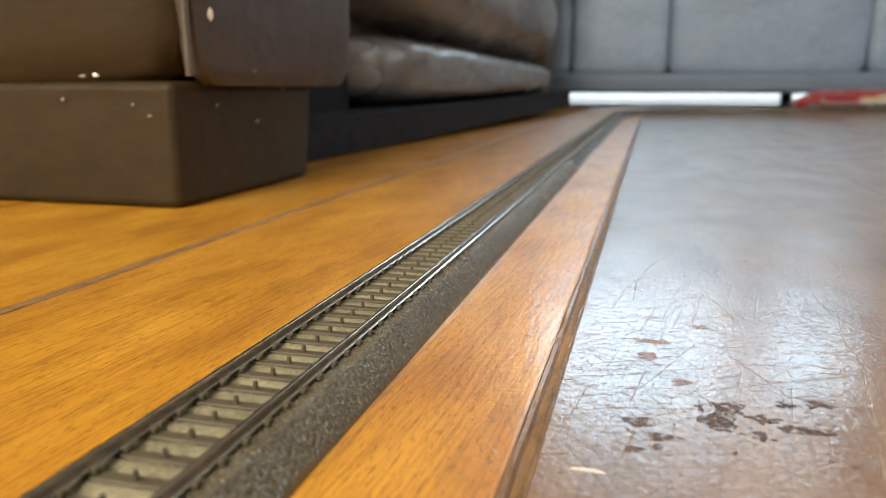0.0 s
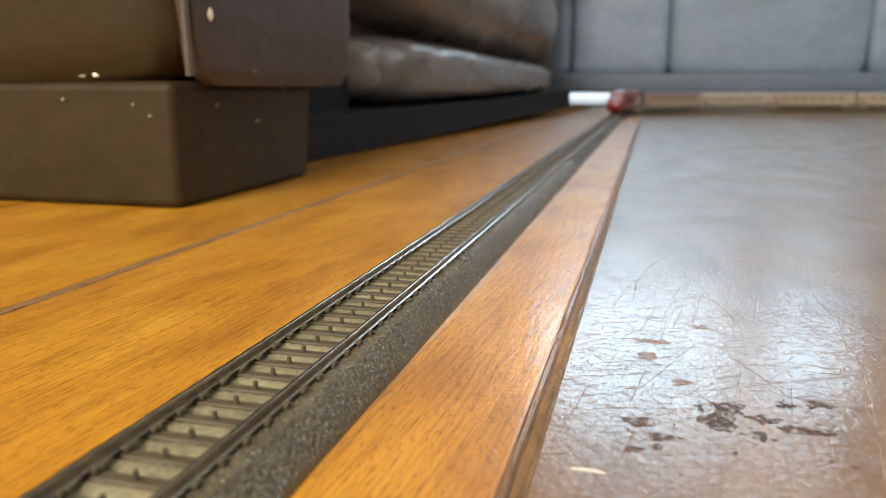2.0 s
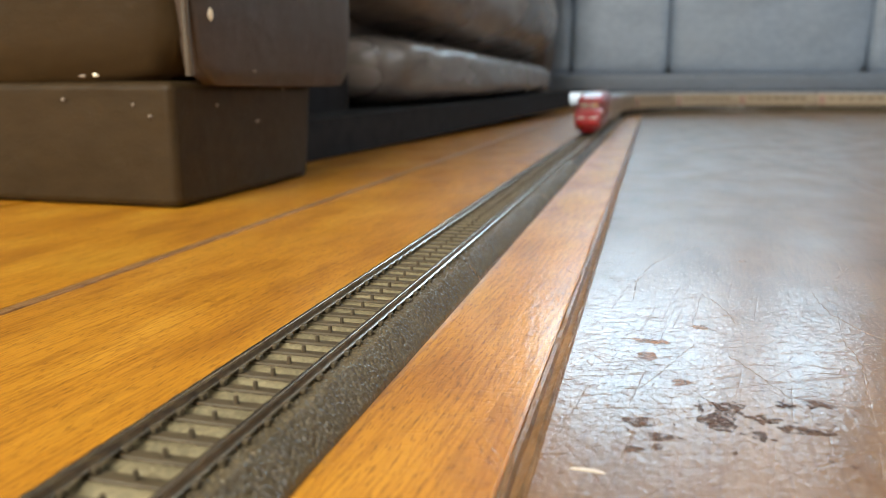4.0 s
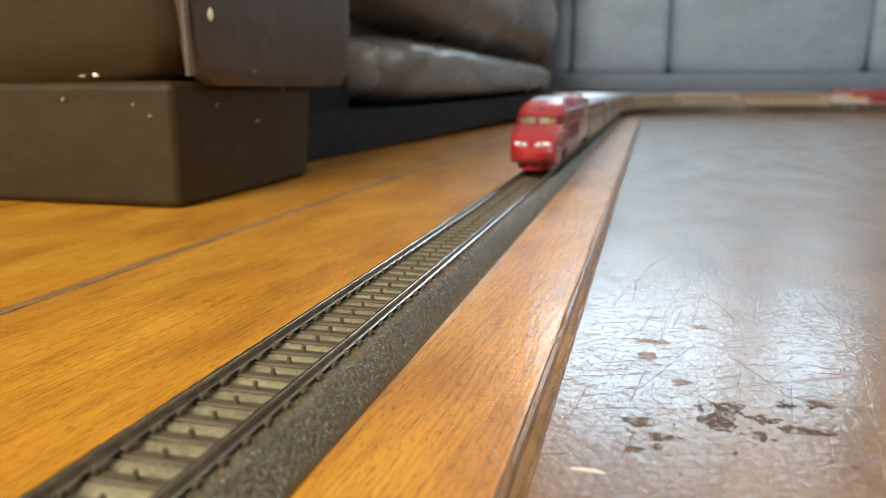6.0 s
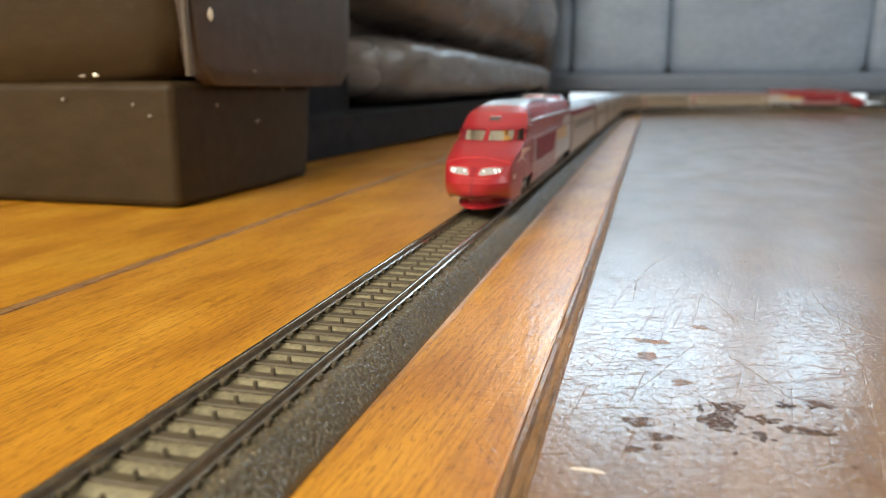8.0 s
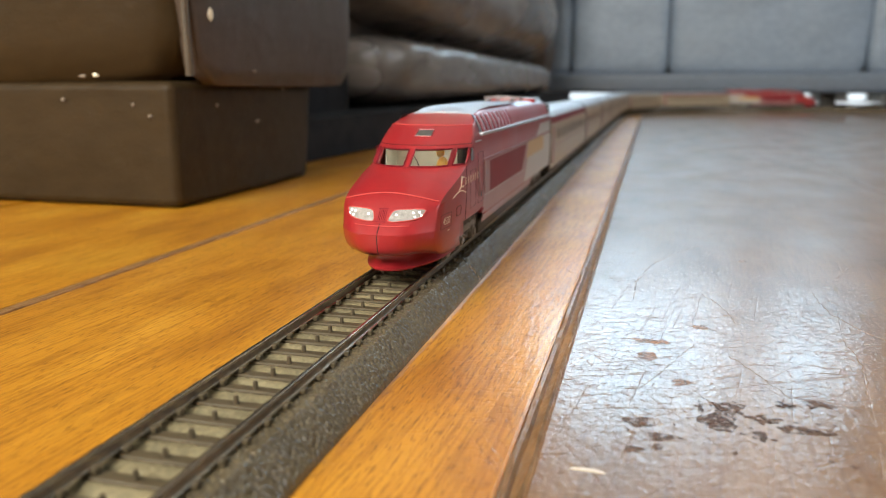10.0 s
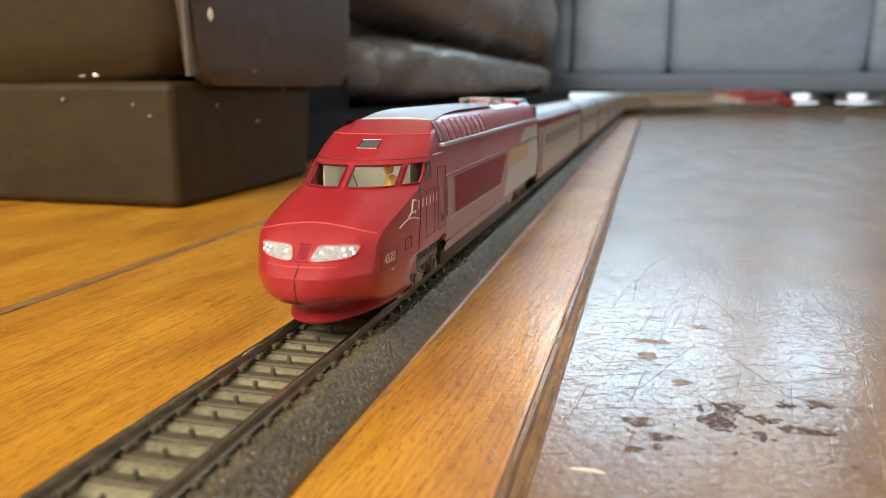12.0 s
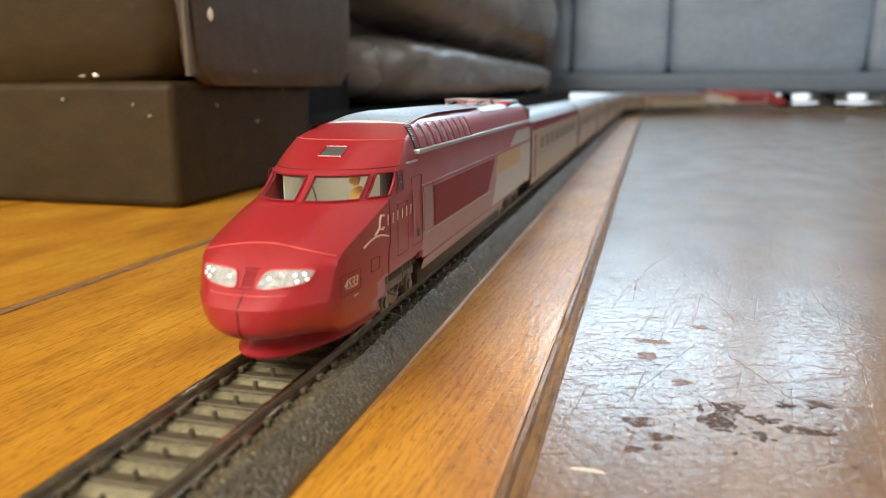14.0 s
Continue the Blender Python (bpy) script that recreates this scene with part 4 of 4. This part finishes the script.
                post.append([(sx * x, y0, z), (sx * (x + 0.0006), y0 + 0.0002, z), (sx * (x + 0.0006), y1 - 0.0002, z), (sx * x, y1, z)])
            sheet(post, bm=ribs)
        part("side_grille", bm, LOUVRE, t, "fine silver louvres", angle=20)
        part("grille_ribs", ribs, RED, t)
    # silver roof with lengthwise ribs, pantograph and roof boxes
    rows = []
    xs = np.linspace(-0.0112, 0.0112, 161)
    for v in (0.0700, 0.0708, 0.076, 0.083, 0.090, 0.100, 0.110, 0.160):
        rows.append([(x, v + 0.004 * (1 - (x / 0.0112) ** 2) * 0.0, float(np.interp(v, [0.070, 0.082, 0.096, 0.120], [0.0566, 0.0580, 0.0587, 0.0587])) - (x / 0.0112) ** 2 * (0.0006 + 0.0002 * max(0, 1 - (v - 0.070) / 0.03)) + 0.00018 * (1 if int((x + 0.0112) / 0.00056 + 1e-6) % 2 else 0) * (v > 0.0705) - (0.001 if v < 0.0705 else 0)) for x in xs])
    part("ribbed_roof", sheet(rows), ROOF_SILVER, t, "ribbed silver roof", angle=20)
    rows = [[(x, v, 0.0577 + 0.0008 * (1 - (x / 0.0122) ** 2) - 0.0012 * max(0, abs(x) - 0.0095) / 0.0027) for x in np.linspace(-0.0122, 0.0122, 21)] for v in np.linspace(0.160, CAR - 0.001, 8)]
    part("rear_roof", sheet(rows), ROOF_SILVER, t, "smooth silver roof")
    part("roof_rib", box(-0.0004, 0.0004, 0.0715, 0.0722, 0.0560, 0.0570, bevel=0.0002), EDGE_HIGHLIGHT, t)
    part("roof_box", box(-0.0105, 0.0105, 0.222, CAR - 0.003, 0.0575, 0.0596, bevel=0.0012), ROOF_SILVER, t, "silver roof housing")
    part("roof_band", box(-0.0118, 0.0118, 0.2165, 0.2215, 0.0570, 0.0593, bevel=0.0008), RED, t)
    bm = bmesh.new()
    for sx in (-1, 1):
        add_tube(bm, [(sx * 0.006, 0.176, 0.0590), (sx * 0.0065, 0.195, 0.0600), (sx * 0.006, 0.212, 0.0594)], 0.0004, 6)
        add_tube(bm, [(sx * 0.0085, 0.188, 0.0603), (sx * 0.003, 0.196, 0.0603)], 0.0004, 6)
        for y in (0.178, 0.208):
            add_cyl(bm, (sx * 0.006, y, 0.0588), (0, 0, 1), 0.0009, 0.0016, 10)
    add_tube(bm, [(-0.009, 0.186, 0.0601), (-0.004, 0.185, 0.0606), (0.004, 0.185, 0.0606), (0.009, 0.186, 0.0601)], 0.0005, 6)
    add_tube(bm, [(-0.006, 0.210, 0.0600), (0.006, 0.210, 0.0600)], 0.0005, 6)
    part("pantograph", bm, LOUVRE, t, "folded metal pantograph")
    bogie(t, 0.0520, 0.0150)
    bogie(t, 0.2180, 0.0165)
    return t


CO_Z = [(0.0165, 0.0150), (0.0185, 0.0160), (0.0220, 0.0163), (0.0380, 0.0163), (0.0440, 0.0159), (0.0480, 0.0150), (0.0505, 0.0132), (0.0522, 0.0100), (0.0530, 0.0055), (0.0532, 0.0)]


def coach(length, red_end):
    t = empty("coach", "beige-silver model train coach with tinted windows" + (" and a red roof edge" if red_end else ""), "model train", "train vehicles")
    y0, y1 = 0.001, length - 0.001
    half = CO_Z
    prof = [(x, z) for z, x in half[:6]]
    for sx in (-1, 1):
        bm = sheet([[(sx * x, y, z) for x, z in prof] for y in np.linspace(y0, y1, 6)])
        part("side_wall", bm, COACH, t)
        bm = sheet([[(sx * (x + 0.0002), y, z) for x, z in [(0.0159, 0.0440), (0.0150, 0.0480)]] for y in np.linspace(y0, y1, 4)])
        part("cantrail", bm, MAROON if red_end else COACH, t)
        n = max(7, int((length - 0.05) / 0.0215))
        for k in range(n):
            y = 0.026 + (length - 0.052) * (k + 0.5) / n
            w = 0.0078
            rows = [[(sx * (np.interp(z, [0.038, 0.044], [0.0163, 0.0159]) + 0.00025), y + d, z) for d in np.linspace(-w, w, 3)] for z in (0.0335, 0.0365, 0.0395)]
            part("coach_window", sheet(rows), COACH_WIN, t, "dark tinted window")
        part("coach_door", box(sx * 0.0164 - 0.0002, sx * 0.0164 + 0.0002, 0.010, 0.019, 0.0200, 0.0420, bevel=0.0001), ROSE, t)
        part("waist_stripe", add_tube(bmesh.new(), [(sx * 0.0164, y, 0.0300) for y in (y0, length / 2, y1)], 0.0003, 6), ROSE, t)
        part("coach_gutter", box(sx * 0.0152 - 0.0006, sx * 0.0152 + 0.0006, y0, y1, 0.0478, 0.0484), ROOF_SILVER, t)
    roof = [(-x, z) for z, x in half[5:]] + [(x, z) for z, x in reversed(half[5:-1])]
    part("roof", sheet([[(x, y, z) for x, z in roof] for y in np.linspace(y0, y1, 6)]), ROOF_SILVER, t, "bright silver roof")
    for y in (y0, y1):
        bm = bmesh.new()
        ring = [(-x, y, z) for z, x in half] + [(x, y, z) for z, x in reversed(half[:-1])]
        bm.faces.new([bm.verts.new(p) for p in ring])
        part("end_wall", bm, BLACK, t)
    part("underframe", box(-0.0125, 0.0125, 0.03, length - 0.03, 0.0125, 0.0185, bevel=0.001), BLACK, t)
    part("gangway", box(-0.008, 0.008, length - 0.003, length + 0.002, 0.020, 0.047, bevel=0.001), BLACK, t)
    bogie(t, length - 0.004, 0.0150)
    return t


lead = power_car()
tail = copy_thing(lead, Matrix.Identity(4))
tail["label"] = "red model high-speed train power car at the train's rear"
END, MID, GAP = 0.2510, 0.2160, 0.2575
end_a = coach(END, True)
end_b = copy_thing(end_a, Matrix.Identity(4))
mids = [coach(MID, False)]
for _ in range(5):
    mids.append(copy_thing(mids[0], Matrix.Identity(4)))

# ---------- marks on the floor ----------


def blob(x, y, rx, ry, seed, mat, name, label, h=0.00007, rough=0.45, turn=0.0):
    bm = bmesh.new()
    n = 34
    c = bm.verts.new((x, y, h))
    ring, rim = [], []
    for k in range(n):
        a = k * math.tau / n
        r = 1 + rough * 1.6 * noise.noise(Vector((math.cos(a) * 1.3 + seed, math.sin(a) * 1.3, seed))) + rough * noise.noise(Vector((math.cos(a) * 4 + seed, math.sin(a) * 4, seed)))
        u, v = r * rx * math.cos(a), r * ry * math.sin(a)
        u, v = u * math.cos(turn) - v * math.sin(turn), u * math.sin(turn) + v * math.cos(turn)
        ring.append(bm.verts.new((x + u * 0.85, y + v * 0.85, h)))
        rim.append(bm.verts.new((x + u, y + v, 0.00004)))
    for k in range(n):
        j = (k + 1) % n
        bm.faces.new((c, ring[k], ring[j]))
        bm.faces.new((ring[k], rim[k], rim[j], ring[j]))
    ob = part(name, bm, mat, None, angle=60)
    return tagged(ob, label, "stain", "floor stains")


# x, y, half width, half length
STAINS = [(0.0890, 0.1513, 0.0041, 0.0040), (0.0913, 0.1598, 0.0034, 0.0031), (0.0979, 0.1558, 0.0038, 0.0017), (0.1056, 0.1517, 0.0044, 0.0019),
          (0.1097, 0.1660, 0.0025, 0.0022), (0.0730, 0.1476, 0.0026, 0.0025), (0.0724, 0.1353, 0.0014, 0.0014), (0.0777, 0.1418, 0.0029, 0.0018),
          (0.0856, 0.1589, 0.0006, 0.0031), (0.1026, 0.1641, 0.0021, 0.0016), (0.0958, 0.1474, 0.0011, 0.0024), (0.0770, 0.1375, 0.0010, 0.0014)]
DENTS = [(0.0746, 0.1881, 0.0024, 0.0030), (0.0821, 0.1719, 0.0020, 0.0021), (0.0753, 0.1999, 0.0046, 0.0020), (0.0886, 0.2155, 0.0021, 0.0022), (0.1090, 0.3073, 0.0013, 0.0032)]
SCUFF = (0.0650, 0.1252, 0.0027, 0.0008)
# half width, x, y, length, direction in degrees, bend
SCRATCHES = [(0.00016, 0.0703, 0.2406, 0.096, 75, 0.008), (0.00014, 0.0910, 0.2531, 0.033, -77, 0.002), (0.00016, 0.1263, 0.2625, 0.048, -79, -0.004),
             (0.00016, 0.1242, 0.2149, 0.042, -95, 0.002), (0.00009, 0.0730, 0.1650, 0.038, 69, 0.0), (0.00010, 0.0943, 0.1933, 0.027, -67, 0.0),
             (0.00010, 0.1367, 0.2805, 0.032, 68, 0.001), (0.00014, 0.1030, 0.1349, 0.017, 42, 0.001)]
rnd = random.Random(4)
for _ in range(16):
    x, y, a, d = rnd.uniform(0.060, 0.20), rnd.uniform(0.13, 0.42), rnd.uniform(0, 180), rnd.uniform(0.003, 0.014)
    SCRATCHES.append((rnd.uniform(0.00003, 0.00006), x, y, d, a, 0.1 * d))
for _ in range(8):
    x, y, a, d = rnd.uniform(0.024, 0.050), rnd.uniform(0.14, 0.35), rnd.uniform(50, 125), rnd.uniform(0.003, 0.012)
    SCRATCHES.append((rnd.uniform(0.00003, 0.00008), x, y, d, a, 0.1 * d))
for _ in range(34):
    STAINS.append((rnd.uniform(0.070, 0.112), rnd.uniform(0.136, 0.166), rnd.uniform(0.0002, 0.0007), rnd.uniform(0.0002, 0.0007)))

STAIN_TEXT = "dried dark brown stain on a floorboard"
for k, (x, y, rx, ry) in enumerate(STAINS):
    blob(x, y, rx, ry, 3.1 * k, STAIN, "floor_stain", STAIN_TEXT, rough=0.42)
for k, (x, y, rx, ry) in enumerate(DENTS):
    blob(x, y, rx, ry, 50 + 3.1 * k, DENT, "floor_stain", "brown worn dent in a floorboard", rough=0.25)
blob(*SCUFF, 77, PALE, "floor_scuff", "pale scuff where the varnish is gone", rough=0.35)


def scratch(w, x, y, length, angle, bend, seed):
    """A thin scratch from (x, y), that way and bent by so much."""
    bm = bmesh.new()
    c, s = math.cos(radians(angle)), math.sin(radians(angle))
    pts = [(x + c * length * u - s * bend * 4 * u * (1 - u), y + s * length * u + c * bend * 4 * u * (1 - u)) for u in (0, 0.25, 0.5, 0.75, 1)]
    pts = [Vector((*p, 0)) for p in pts]
    path = []
    for a, b in zip(pts, pts[1:]):
        for k in range(8):
            path.append(a.lerp(b, k / 8))
    path.append(pts[-1])
    L, R = [], []
    for i, p in enumerate(path):
        d = (path[min(i + 1, len(path) - 1)] - path[max(i - 1, 0)]).normalized()
        s = Vector((-d.y, d.x, 0)) * w * (0.35 + 0.9 * abs(noise.noise(Vector((i * 0.7, seed, 0)))))
        j = Vector((noise.noise(Vector((i * 0.35, seed, 1))), noise.noise(Vector((i * 0.35, seed, 5))), 0)) * 0.0006
        L.append((bm.verts.new(p + j + s + Vector((0, 0, 0.00002))), bm.verts.new(p + j + Vector((0, 0, 0.00004 + 0.25 * w)))))
        R.append(bm.verts.new(p + j - s + Vector((0, 0, 0.00002))))
    for i in range(len(L) - 1):
        bm.faces.new((L[i][0], L[i + 1][0], L[i + 1][1], L[i][1]))
        bm.faces.new((L[i][1], L[i + 1][1], R[i + 1], R[i]))
    ob = part("floor_scratch", bm, SCRATCH)
    return tagged(ob, "thin pale scratch in the floor varnish", "scratch", "floor scratches")


for k, row in enumerate(SCRATCHES):
    scratch(*row, k * 2.3)


# ---------- what moves: the train runs along the back, round the curve and slows down towards the camera ----------
TIMES = [0.0, 1.0, 2.0, 3.0, 3.7, 4.5, 5.3, 5.5, 6.0, 6.5, 7.0, 7.5, 8.0, 8.6, 9.5, 10.5, 11.0, 11.5, 12.0, 12.5, 13.0, 13.5, 14.0]
NOSE_Y = [2.490, 2.090, 1.690, 1.283, 1.022, 0.782, 0.597, 0.562, 0.483, 0.422, 0.381, 0.347, 0.318, 0.283, 0.228, 0.1757, 0.1638, 0.1548, 0.1466, 0.1389, 0.1317, 0.1257, 0.1225]


def nose_at(t):
    """Where the nose stands along the track, as the height y it would have on the straight."""
    x, y = np.array(TIMES), np.array(NOSE_Y)
    d = np.gradient(y, x)
    i = int(np.clip(np.searchsorted(x, t) - 1, 0, len(x) - 2))
    h = x[i + 1] - x[i]
    s = (t - x[i]) / h
    return float((2 * s**3 - 3 * s**2 + 1) * y[i] + (s**3 - 2 * s**2 + s) * h * d[i] + (3 * s**2 - 2 * s**3) * y[i + 1] + (s**3 - s**2) * h * d[i + 1])


def on_track(s):
    """The point of the track s metres from y = 0, measured along the rails."""
    if s <= YC:
        return Vector((0, s, 0))
    a = (s - YC) / RAD
    if a <= math.pi / 2:
        return Vector((RAD - RAD * math.cos(a), YC + RAD * math.sin(a), 0))
    return Vector((RAD + (s - YC - RAD * math.pi / 2), YB, 0))


def vehicle_rows(offset, p0, p1, length, turned=False):
    rows = []
    for k in range(57):
        t = k * 0.25
        s = nose_at(t) + offset
        a, b = on_track(s + p0), on_track(s + p1)
        d = (b - a).normalized()
        rz = math.degrees(math.atan2(-d.x, d.y))
        base = a - d * p0
        if turned:
            base = a + d * (length - p0)
            rz += 180
        rows.append((t, pose(base.x, base.y, 0, 0, 0, rz)))
    return rows


def motions():
    walk(lead, vehicle_rows(0.0, 0.052, 0.218, CAR))
    at = GAP
    order = [(end_a, END)] + [(m, MID) for m in mids] + [(end_b, END)]
    for ob, length in order:
        walk(ob, vehicle_rows(at, 0.004, length - 0.004, length))
        at += length + 0.0055
    walk(tail, vehicle_rows(at, CAR - 0.218, CAR - 0.052, CAR, turned=True))


motions()
